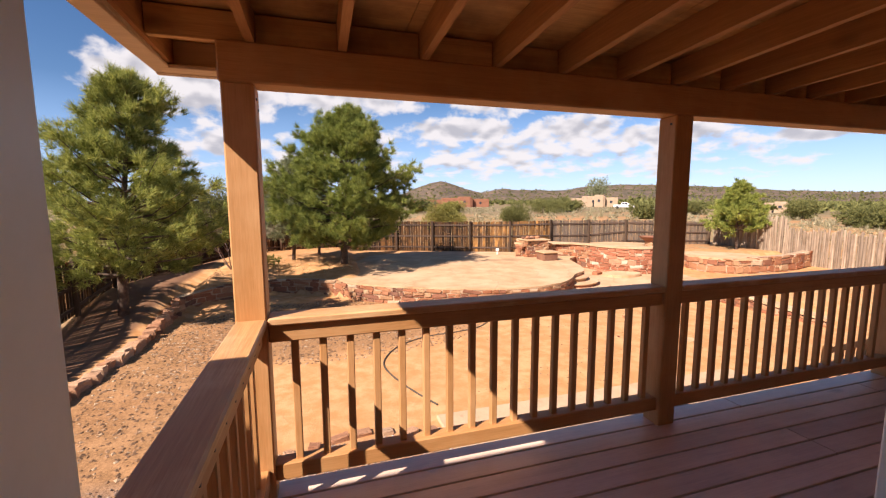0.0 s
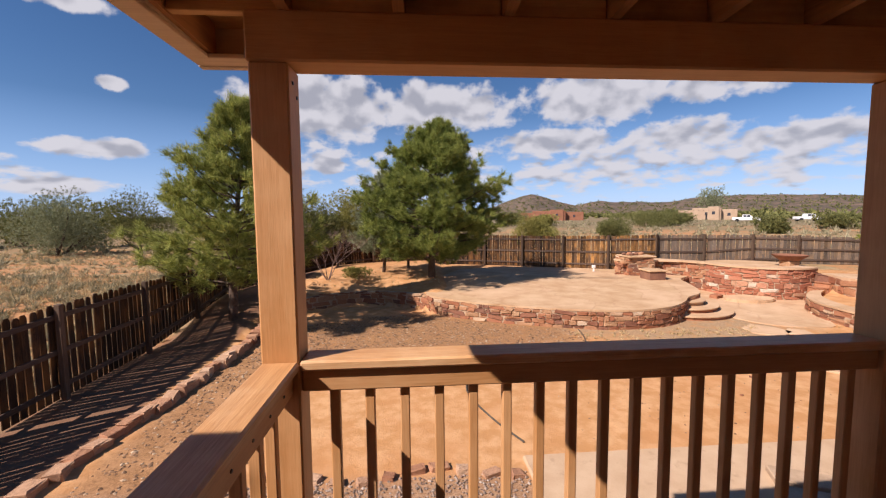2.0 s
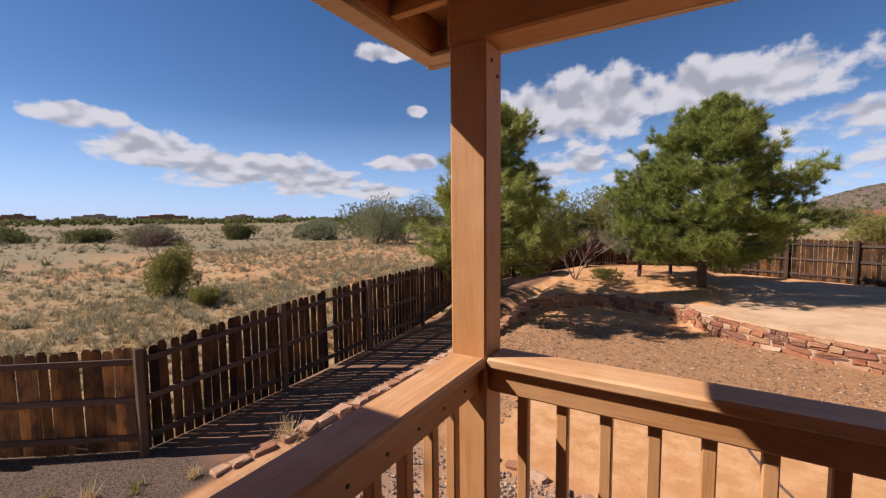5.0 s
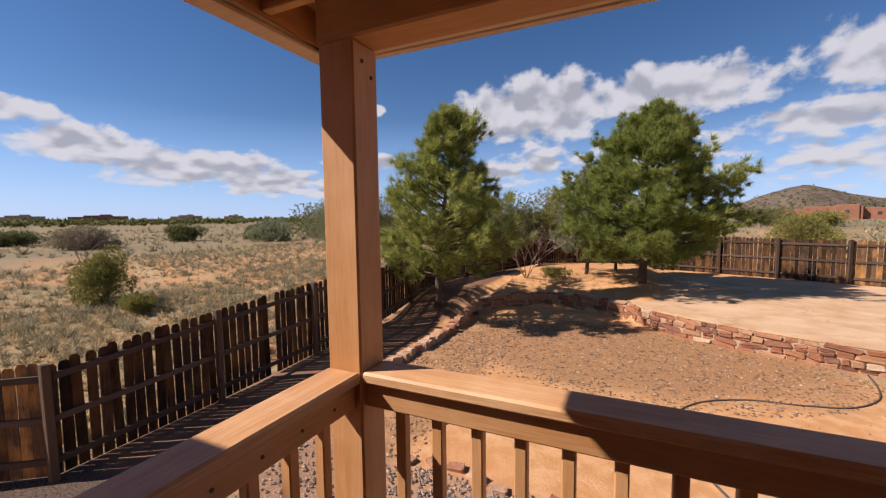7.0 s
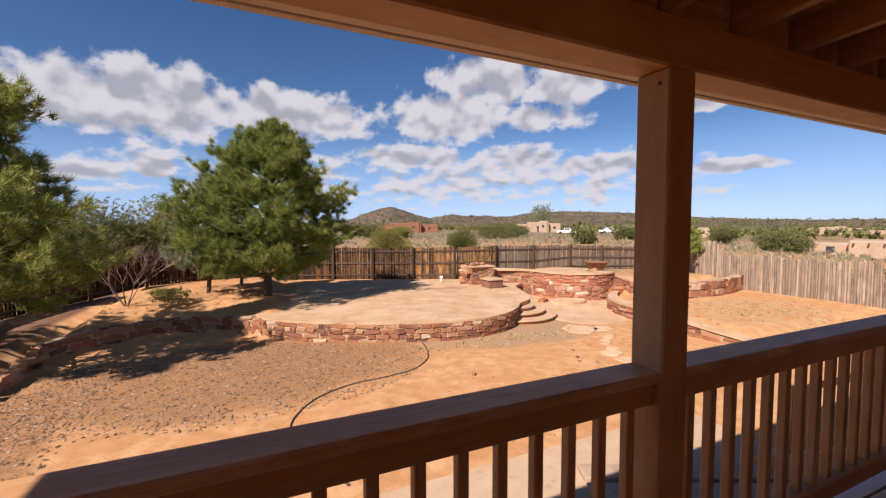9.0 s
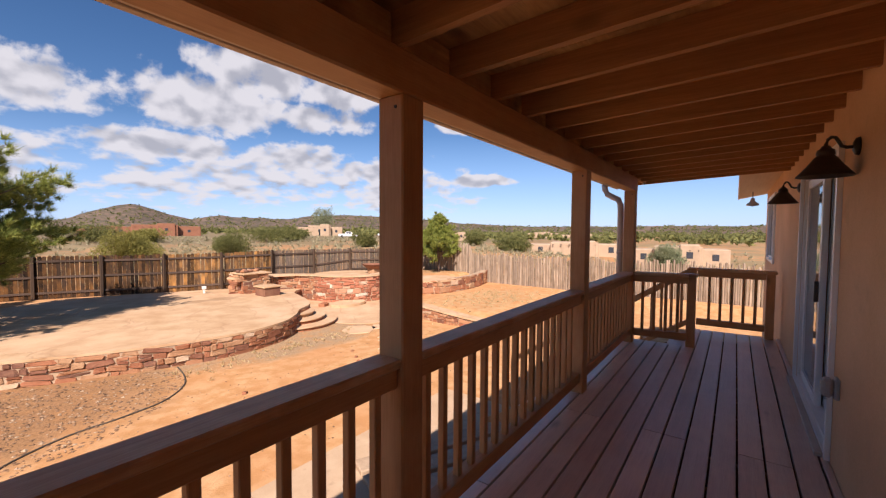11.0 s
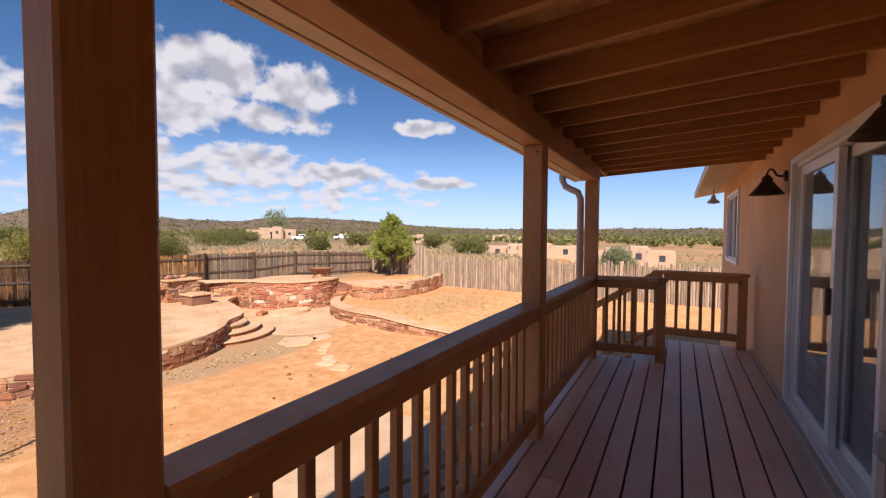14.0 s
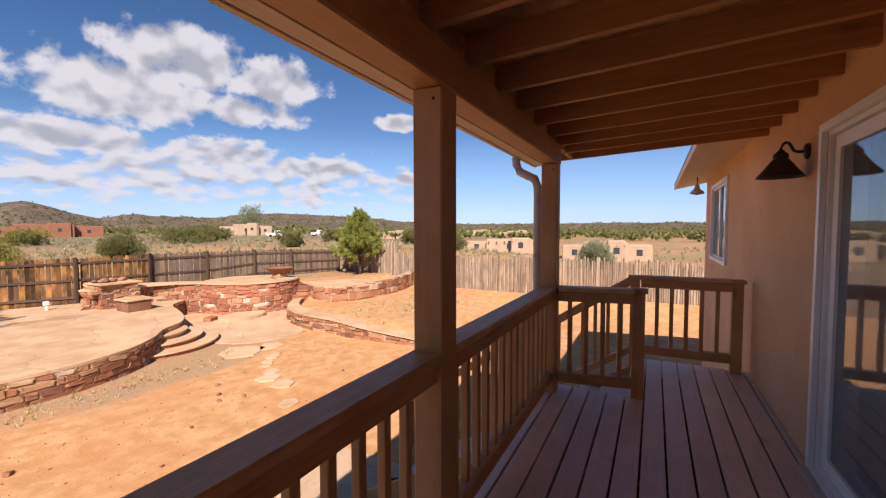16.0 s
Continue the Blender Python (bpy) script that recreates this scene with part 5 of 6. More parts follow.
# ---- plants ----


def leaf_material(name, stops, rough=0.75, through=0.25):
    m, n, b = material(name)
    rnd = n.add("ShaderNodeNewGeometry").outputs["Random Per Island"]
    co = n.add("ShaderNodeTexCoord").outputs["Object"]
    big = n.noise(co, 1.3, 3, 0.6)
    fac = n.math("ADD", n.math("MULTIPLY", rnd, 0.6), n.math("MULTIPLY", big, 0.45))
    put(n, b, n.ramp(fac, stops), rough, spec=0.25)
    tr = n.add("ShaderNodeBsdfTranslucent", {0: n.ramp(fac, stops)})
    mx = n.add("ShaderNodeMixShader", {1: b.outputs[0], 2: tr.outputs[0]})
    mx.inputs[0].default_value = through
    out = [k for k in n.t.nodes if k.type == "OUTPUT_MATERIAL"][0]
    n.t.links.new(mx.outputs[0], out.inputs[0])
    return m


M_NEEDLE = leaf_material("pine_needles", [(0.15, (0.09, 0.12, 0.028)), (0.5, (0.27, 0.30, 0.07)), (0.85, (0.52, 0.53, 0.15))], through=0.35)
M_NEEDLE2 = leaf_material("pine_needles_dense", [(0.15, (0.07, 0.105, 0.024)), (0.5, (0.215, 0.26, 0.058)), (0.85, (0.43, 0.46, 0.12))], through=0.35)
M_YOUNG = leaf_material("young_pine_needles", [(0.15, (0.10, 0.14, 0.03)), (0.5, (0.25, 0.29, 0.06)), (0.85, (0.46, 0.48, 0.12))])
M_SAGE = leaf_material("grey_green_leaves", [(0.15, (0.11, 0.13, 0.07)), (0.5, (0.24, 0.265, 0.145)), (0.85, (0.40, 0.42, 0.25))])
M_JUN = leaf_material("juniper_leaves", [(0.15, (0.07, 0.08, 0.03)), (0.5, (0.165, 0.175, 0.06)), (0.85, (0.30, 0.29, 0.10))])
M_OLIVE = leaf_material("olive_leaves", [(0.15, (0.12, 0.115, 0.03)), (0.5, (0.26, 0.245, 0.065)), (0.85, (0.40, 0.37, 0.11))])
M_STRAW = leaf_material("dry_grass", [(0.15, (0.34, 0.235, 0.11)), (0.5, (0.54, 0.40, 0.21)), (0.85, (0.74, 0.60, 0.36))], 0.9, 0.3)
M_SAGEB = leaf_material("sagebrush", [(0.15, (0.17, 0.15, 0.085)), (0.5, (0.32, 0.285, 0.17)), (0.85, (0.50, 0.44, 0.29))], 0.9, 0.25)
M_BARK = speckled("bark", (0.075, 0.05, 0.038), (0.17, 0.12, 0.09), 14, 0.95, 1.0, 0.03, 60)
M_TWIG = speckled("bare_twigs", (0.17, 0.115, 0.095), (0.29, 0.205, 0.175), 14, 0.9, 0.5)


def tri_mesh(name, verts, mat, parent):
    verts = np.asarray(verts, np.float32).reshape(-1, 3)
    k = len(verts) // 3
    me = bpy.data.meshes.new(name)
    me.vertices.add(len(verts))
    me.vertices.foreach_set("co", verts.ravel())
    me.loops.add(3 * k)
    me.loops.foreach_set("vertex_index", np.arange(3 * k, dtype=np.int32))
    me.polygons.add(k)
    me.polygons.foreach_set("loop_start", np.arange(0, 3 * k, 3, dtype=np.int32))
    me.update(calc_edges=True)
    me.materials.append(mat)
    ob = new(name, me)
    if parent is not None:
        ob.parent = parent
        up = parent.location
        ob.matrix_basis = Matrix.Translation(-Vector(up))
    return ob


def needles(r, centres, axes, count, length, width, spread):
    """Tufts: thin triangles that fan from each centre about its axis."""
    n = len(centres)
    c = np.repeat(centres, count, 0)
    a = np.repeat(axes, count, 0)
    d = a + r.normal(0, spread, (n * count, 3))
    d /= np.linalg.norm(d, axis=1, keepdims=True)
    L = length * r.uniform(0.65, 1.15, (n * count, 1))
    side = np.cross(d, r.normal(0, 1, (n * count, 3)))
    side /= np.linalg.norm(side, axis=1, keepdims=True) + 1e-9
    c = c + r.normal(0, length * 0.12, c.shape)
    return np.stack([c - side * width, c + side * width, c + d * L], 1).reshape(-1, 3)


def pine(x, y, zg, height, radius, seed, label, shape, low=0.14, tufts=1700, count=26, mat=None, length=0.22, lean=(0.0, 0.0), width=0.011, trunk_r=0.13, clump=0.25):
    """A pine: tapered trunk, whorled limbs and tufts of needles. shape(u) gives the relative reach at height u."""
    r = np.random.default_rng(seed)
    t = thing("pine_tree", label, "tree", at=(x, y, zg))
    bm = bmesh.new()
    pts, rad = [], []
    for k in range(12):
        u = k / 11
        pts.append((x + lean[0] * u + 0.05 * math.sin(5 * u + seed), y + lean[1] * u + 0.05 * math.cos(4 * u + seed), zg - 0.1 + u * height * 0.97))
        rad.append(trunk_r * (1 - 0.93 * u) + 0.01)
    tube_bm(bm, pts, rad, 9)
    trunk = child("trunk", mesh_of("trunk", bm, M_BARK, True), t, Matrix.Identity(4))
    cs, ax = [], []
    whorls = int(height * 3.4)
    per = max(4, tufts // (whorls * 6))
    for w in range(whorls):
        u = low + (1 - low) * (w + 0.5) / whorls
        base = np.array([x + lean[0] * u, y + lean[1] * u, zg + u * height])
        off = r.uniform(0, 6.28)
        k = r.integers(5, 8)
        for j in range(k):
            a = off + j * 6.28 / k + r.uniform(-0.3, 0.3)
            L = radius * shape(u, a) * r.uniform(0.72, 1.1)
            if L < 0.12:
                continue
            rise = 0.10 + 0.55 * u + r.uniform(-0.12, 0.15)
            d = np.array([math.cos(a), math.sin(a), rise])
            d /= np.linalg.norm(d)
            sag = 0.12 * L * (1 - u)
            end = base + d * L
            midp = base + d * L * 0.5 - np.array([0, 0, sag])
            if L > 0.5:
                lb = tube_bm(bmesh.new(), [base, midp, end], [0.035 * (1 - u) + 0.012, 0.018, 0.006], 5, False)
                child("limb", mesh_of("limb", lb, M_BARK, True), trunk, Matrix.Identity(4))
            m = max(3, int(per * (0.35 + L / radius)))
            s = r.uniform(0.28, 1.02, m) ** 0.8
            q = base[None] * ((1 - s) ** 2)[:, None] + 2 * midp[None] * (s * (1 - s))[:, None] + end[None] * (s ** 2)[:, None]
            wide = 0.30 * L * (0.35 + 0.65 * np.sin(np.clip(s, 0, 1) * 2.6))
            lat = np.array([-d[1], d[0], 0.0])
            q = q + lat * (r.uniform(-1, 1, m) * wide)[:, None] + np.array([0, 0, 1.0]) * (r.normal(0.03, 0.15, m))[:, None] + r.normal(0, 0.07, (m, 3))
            # the tufts gather in clumps at the ends of the twigs
            heads = r.integers(0, m, max(2, m // 6))
            pick = heads[r.integers(0, len(heads), m)]
            q = q * (1 - clump) + (q[pick] + r.normal(0, 0.10, (m, 3))) * clump
            cs.append(q)
            aa = d[None] + lat * (r.uniform(-0.7, 0.7, m))[:, None] + np.array([0, 0, 0.55])
            ax.append(aa / np.linalg.norm(aa, axis=1, keepdims=True))
    cs, ax = np.concatenate(cs), np.concatenate(ax)
    crown = tri_mesh("crown", needles(r, cs, ax, count, length, width, 0.62), mat or M_NEEDLE, t)
    return t


def shrub(name, x, y, zg, rx, h, seed, label, mat, n=500, leaf=0.12, lobes=7, trunk=True, category="shrub", group="", floor=0.03):
    """A rounded bush or juniper: lobes of many small leaf scales over forked stems."""
    r = np.random.default_rng(seed)
    t = thing(name, label, category, group, at=(x, y, zg))
    pts = []
    cs = []
    for k in range(lobes):
        a = r.uniform(0, 6.28)
        q = r.uniform(0, 0.62) * rx
        hz = h * r.uniform(0.18, 0.70)
        cs.append((x + q * math.cos(a), y + q * math.sin(a), zg + hz, rx * r.uniform(0.38, 0.6), h * r.uniform(0.24, 0.36)))
    for c in cs:
        m = n // lobes
        d = r.normal(0, 1, (m, 3))
        d /= np.linalg.norm(d, axis=1, keepdims=True)
        rad = r.uniform(0.55, 1.08, (m, 1))
        pts.append(np.array(c[:3]) + d * rad * np.array([c[3], c[3], c[4]]))
    p = np.concatenate(pts)
    p = p[p[:, 2] > zg + floor * h]
    axd = p - np.array([x, y, zg + h * 0.25])
    axd /= np.linalg.norm(axd, axis=1, keepdims=True)
    tri_mesh("foliage", needles(r, p, axd, 9, leaf * 1.15, leaf * 0.11, 0.8), mat, t)
    if trunk:
        bm = bmesh.new()
        for c in cs[:4]:
            tube_bm(bm, [(x, y, zg - 0.05), ((x + c[0]) / 2 + r.uniform(-0.05, 0.05), (y + c[1]) / 2, (zg + c[2]) / 2 - 0.05 * h), c[:3]], [0.045 * h / 2 + 0.01, 0.028 * h / 2 + 0.006, 0.008], 6, False)
        child("stem", mesh_of("stem", bm, M_BARK, True), t, Matrix.Identity(4))
    return t


def bare_bush(x, y, zg, h, seed, label):
    r = random.Random(seed)
    t = thing("bare_bush", label, "shrub", at=(x, y, zg))
    bm = bmesh.new()

    def grow(p, d, L, rad, depth):
        q = p + d * L
        tube_bm(bm, [p, (p + q) / 2 + Vector((r.uniform(-1, 1), r.uniform(-1, 1), 0)) * L * 0.06, q], [rad, rad * 0.8, rad * 0.6], 5 if depth < 3 else 3, False)
        if depth < 5:
            for _ in range(3 if depth < 4 else 2):
                nd = (d + Vector((r.uniform(-0.75, 0.75), r.uniform(-0.75, 0.75), r.uniform(-0.15, 0.5)))).normalized()
                grow(q, nd, L * r.uniform(0.62, 0.85), rad * 0.64, depth + 1)

    for k in range(6):
        a = k * 1.05 + r.uniform(-0.3, 0.3)
        grow(Vector((x + 0.03 * math.cos(a), y + 0.03 * math.sin(a), zg - 0.03)), Vector((0.55 * math.cos(a), 0.55 * math.sin(a), 1)).normalized(), h * 0.24, 0.022, 1)
    child("branchwork", mesh_of("branchwork", bm, M_TWIG), t, Matrix.Identity(4))
    return t


def gz(x, y):
    return float(ground_z(x, y))


def shape_open(u, a):
    v = float(np.interp(u, [0.1, 0.2, 0.32, 0.45, 0.58, 0.67, 0.72, 0.78, 0.88, 0.96, 1.0], [0.35, 0.85, 1.0, 0.84, 0.58, 0.38, 0.24, 0.34, 0.28, 0.15, 0.04]))
    return v * (0.88 + 0.24 * math.sin(2 * a + 9 * u))


def shape_full(u, a):
    v = math.sin(min(1, (u - 0.02) / 0.26) * 1.57) if u < 0.28 else (1 - (u - 0.28) / 0.72) ** 0.62
    return v * (0.93 + 0.1 * math.sin(3 * a + 7 * u)) + 0.05


def shape_round(u, a):
    return float(np.interp(u, [0.2, 0.33, 0.5, 0.7, 0.88, 1.0], [0.75, 1.0, 0.85, 0.58, 0.32, 0.06])) * (0.85 + 0.2 * math.sin(3 * a + 6 * u))


pine(-5.45, 13.9, gz(-5.45, 13.9), 6.35, 3.6, 3, "tall open-crowned pine with yellow-green needles by the fence", shape_open, 0.15, 2700, 54, M_NEEDLE, 0.27, (0.45, 0.1), 0.0085)
pine(0.85, 18.75, gz(0.85, 18.75), 6.2, 3.6, 15, "dense broad green pine behind the stone terrace", shape_full, 0.12, 4600, 54, M_NEEDLE2, 0.25, (0.35, 0.0), 0.0085, 0.16)
pine(20.9, 16.5, gz(20.9, 16.5), 3.3, 1.75, 9, "small round green pine in the raised bed", shape_round, 0.27, 1000, 44, M_YOUNG, 0.22, (0.05, 0), 0.015, 0.08)
pine(-1.3, 20.6, gz(-1.3, 20.6), 4.4, 2.0, 12, "grey-green young pine beside the big one", shape_full, 0.22, 1500, 40, M_SAGE, 0.19, (0.1, 0), 0.009, 0.08)
pine(-0.2, 21.9, gz(-0.2, 21.9), 4.0, 1.4, 13, "grey-green young pine behind the big one", shape_full, 0.2, 900, 40, M_SAGE, 0.19, (0, 0), 0.009, 0.07)
bare_bush(-3.55, 18.6, gz(-3.55, 18.6), 3.5, 3, "leafless pinkish-grey bush on the berm")
shrub("low_shrub", -2.3, 19.0, gz(-2.3, 19.0), 0.8, 0.5, 4, "low spreading green shrub on the berm", M_OLIVE, 420, 0.09, 7, False)
FAR_JUN = [(-6.2, 27.5, 2.3, 4.4, M_JUN), (-4.2, 29.0, 2.2, 4.8, M_OLIVE), (-9.0, 30.0, 2.4, 4.2, M_JUN), (-3.0, 33.0, 2.6, 4.6, M_JUN), (1.5, 31.0, 2.2, 3.6, M_JUN), (-13.0, 33.0, 2.4, 3.9, M_OLIVE),
           (11.8, 39.5, 2.3, 3.0, M_OLIVE), (20.6, 41.5, 2.0, 2.6, M_JUN), (43.5, 47.0, 2.1, 2.4, M_JUN), (44.0, 74.0, 5.0, 3.2, M_JUN), (50.0, 79.0, 4.5, 3.4, M_JUN), (57.0, 84.0, 4.0, 2.8, M_JUN), (22.0, 88.0, 4.0, 3.2, M_JUN), (27.0, 84.0, 3.5, 2.6, M_OLIVE),
           (62.0, 56.0, 3.2, 3.0, M_JUN), (70.0, 44.0, 3.0, 3.2, M_JUN), (53.0, 27.0, 2.8, 2.6, M_JUN), (42.0, 6.6, 2.0, 2.6, M_SAGE), (75.0, 20.0, 2.6, 2.8, M_JUN),
           (-27.0, 34.0, 3.4, 5.6, M_SAGE), (-31.5, 42.0, 4.0, 5.8, M_JUN), (-24.0, 39.0, 3.8, 5.4, M_JUN), (-40.0, 46.0, 4.6, 5.2, M_JUN), (-40.0, 38.0, 2.8, 3.0, M_SAGE),
           (-52.0, 35.0, 2.4, 2.2, M_JUN), (-45.0, 41.0, 2.6, 2.2, M_JUN), (-60.0, 27.0, 3.0, 2.0, M_JUN), (-62.0, 22.0, 3.0, 1.8, M_JUN), (-70.0, 16.0, 3.5, 2.0, M_JUN), (-48.0, 22.5, 2.8, 2.3, M_SAGEB)]
for k, (x, y, rx, h, mt) in enumerate(FAR_JUN):
    shrub("juniper", x, y, gz(x, y) - 0.05, rx, h, 100 + k, "dark rounded juniper in the open grassland" if mt is not M_SAGE else "greyish open-branched juniper in the grassland", mt, 5200 if math.hypot(x, y) < 48 else 1500, 0.13 if math.hypot(x, y) < 48 else 0.28, 13, category="juniper", group="grassland junipers")
shrub("small_juniper", -17.3, 9.8, gz(-17.3, 9.8), 1.05, 2.25, 61, "feathery yellow-green young juniper beyond the fence", M_OLIVE, 2600, 0.10, 12, category="juniper", floor=0.02)
shrub("green_shrub", -14.4, 9.5, gz(-14.4, 9.5), 0.75, 0.75, 62, "low bright green shrub in the dry field", M_OLIVE, 1300, 0.08, 9, False, floor=0.0)

bare_bush(-30.5, 15.0, gz(-30.5, 15.0), 3.6, 8, "bare grey dead tree in the open field")

# dry grass and sagebrush of the open field
def scatter_field(name, label, n, seed, mat, areas, size, blades, width, spread):
    r = np.random.default_rng(seed)
    xs_, ys_ = [], []
    for (x0, x1, y0, y1, share) in areas:
        m = int(n * share)
        xs_.append(r.uniform(x0, x1, m))
        ys_.append(r.uniform(y0, y1, m))
    x, y = np.concatenate(xs_), np.concatenate(ys_)
    keep = ((x < -6.75) & (y - 0.744 * x > 9.1)) | (y + 0.62 * x > 29.5) | (x > 22.6)
    x, y = x[keep], y[keep]
    z = ground_z(x, y)
    c = np.stack([x, y, z - 0.02], 1)
    s = r.uniform(0.5, 1.4, len(c))
    ax_ = np.tile([0, 0, 1.0], (len(c), 1))
    v = needles(r, c, ax_, blades, size, width, spread).reshape(len(c), -1, 3)
    v = (v - c[:, None]) * s[:, None, None] + c[:, None]
    ob = tri_mesh(name, v, mat, None)
    return tagged(ob, label, "vegetation", kind="stuff")


AREAS = [(-18, -6.75, -1, 22, 0.24), (-34, -6.75, -4, 36, 0.36), (-70, -20, -10, 70, 0.15), (-8, 30, 24, 60, 0.15), (22.6, 50, -6, 40, 0.10)]
scatter_field("dry_grass", "tufts of dry straw-coloured grass across the open field", 17000, 21, M_STRAW, AREAS, 0.17, 20, 0.013, 0.95)
scatter_field("sagebrush", "grey-brown clumps of low sagebrush in the open field", 4800, 22, M_SAGEB, AREAS, 0.30, 44, 0.014, 1.1)
scatter_field("field_brush", "low dark brush scattered over the far grassland", 3200, 23, M_SAGEB, [(0, 95, 28, 130, 0.42), (25, 110, -10, 60, 0.2), (-130, -25, 0, 120, 0.38)], 0.6, 16, 0.06, 0.9)
wr2 = np.random.default_rng(52)
wx_ = np.concatenate([wr2.normal(17.2, 1.7, 260), wr2.uniform(-4.2, 1.2, 120), wr2.uniform(4.5, 10.5, 130)])
wy_ = np.concatenate([wr2.normal(10.6, 1.3, 260), wr2.uniform(17.2, 20.5, 120), wr2.normal(12.3, 0.35, 130)])
ok = (wx_ < 21.5) & (wx_ < 14.2) | (wx_ > 14.2) & (wy_ < 12.6) & (wx_ < 21.5)
ok &= ~((wx_ > 4) & (wx_ < 11) & (wy_ > 12.6))
wc = np.stack([wx_[ok], wy_[ok], ground_z(wx_[ok], wy_[ok]) - 0.01], 1)
yard_weeds = needles(wr2, wc, np.tile([0, 0, 1.0], (len(wc), 1)), 16, 0.12, 0.007, 0.95)
tagged(tri_mesh("yard_weeds", yard_weeds, M_STRAW, None), "thin dry weeds scattered over the sandy slope", "vegetation", kind="stuff")
# dark clods and droppings on the sand
cv, cf = [], []
for k in range(420):
    px_, py_ = wr2.uniform(2.5, 12.5), wr2.uniform(6.9, 12.2)
    s = wr2.uniform(0.008, 0.026)
    b0 = len(cv)
    for v in octa * s * wr2.uniform(0.6, 1.3, (6, 1)):
        cv.append((px_ + v[0], py_ + v[1], gz(px_, py_) + 0.004 + v[2] * 0.6))
    cf += [tuple(b0 + i for i in f) for f in of]
tagged(raw("clods", cv, cf, M_LITTER), "small dark clods and pebbles on the sandy yard", "litter", kind="stuff")
# far woods along the skyline and over the slopes
r = np.random.default_rng(77)
az = radians(1) * np.concatenate([r.uniform(-85, -28, 900), r.uniform(-28, 60, 800), r.uniform(48, 105, 1300)])
dist = np.concatenate([r.uniform(200, 460, 900), r.uniform(150, 480, 800), r.uniform(150, 800, 1300)])
cx, cy = 1 + dist * np.sin(az), 2 + dist * np.cos(az)

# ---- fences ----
# weathered boards, colour deepened for the fence's shade side and pine shadow
M_PICKET_SHADE = wood("shaded_weathered_picket", (0.016, 0.010, 0.007), (0.055, 0.033, 0.021), "z", 0.85, (0.17, 0.078, 0.025), vary=0.5, relief=0.7, spec=0.15)
M_FPOST = wood("weathered_post", (0.07, 0.045, 0.03), (0.15, 0.10, 0.07), "z", 0.85, vary=0.25, spec=0.15)
M_FRAIL = wood("weathered_rail", (0.06, 0.04, 0.03), (0.13, 0.09, 0.068), "x", 0.85, vary=0.2, spec=0.15)
M_LATILLA = wood("bleached_pole", (0.25, 0.185, 0.13), (0.43, 0.335, 0.25), "z", 0.85, (0.17, 0.12, 0.08), vary=0.3, relief=0.6, spec=0.15)


def picket_meshes(mat):
    out = []
    pr_ = random.Random(8)
    for k in range(5):
        bm = bmesh.new()
        w = 0.066
        c = 0.03
        prof = [(-w, 0), (w, 0), (w, 1 - c), (w - 0.028, 1), (-w + 0.028, 1), (-w, 1 - c)]
        f = [bm.verts.new((px_, -0.008, pz)) for px_, pz in prof]
        g = [bm.verts.new((px_ + pr_.uniform(-0.003, 0.003), 0.008, pz)) for px_, pz in prof]
        bm.faces.new(f)
        bm.faces.new(g[::-1])
        for i in range(6):
            bm.faces.new((f[i], g[i], g[(i + 1) % 6], f[(i + 1) % 6]))
        bmesh.ops.recalc_face_normals(bm, faces=bm.faces)
        out.append(mesh_of("picket", bm, mat))
    return out


PICKETS = picket_meshes(M_PICKET_SHADE)
PICKETS_GREY = picket_meshes(wood("greyed_picket", (0.075, 0.058, 0.046), (0.19, 0.15, 0.12), "z", 0.85, (0.25, 0.16, 0.09), vary=0.35, relief=0.7, spec=0.15))
PICKETS_AMBER = picket_meshes(wood("amber_picket", (0.045, 0.028, 0.018), (0.15, 0.085, 0.045), "z", 0.85, (0.46, 0.22, 0.062), vary=0.6, relief=0.7, spec=0.15))


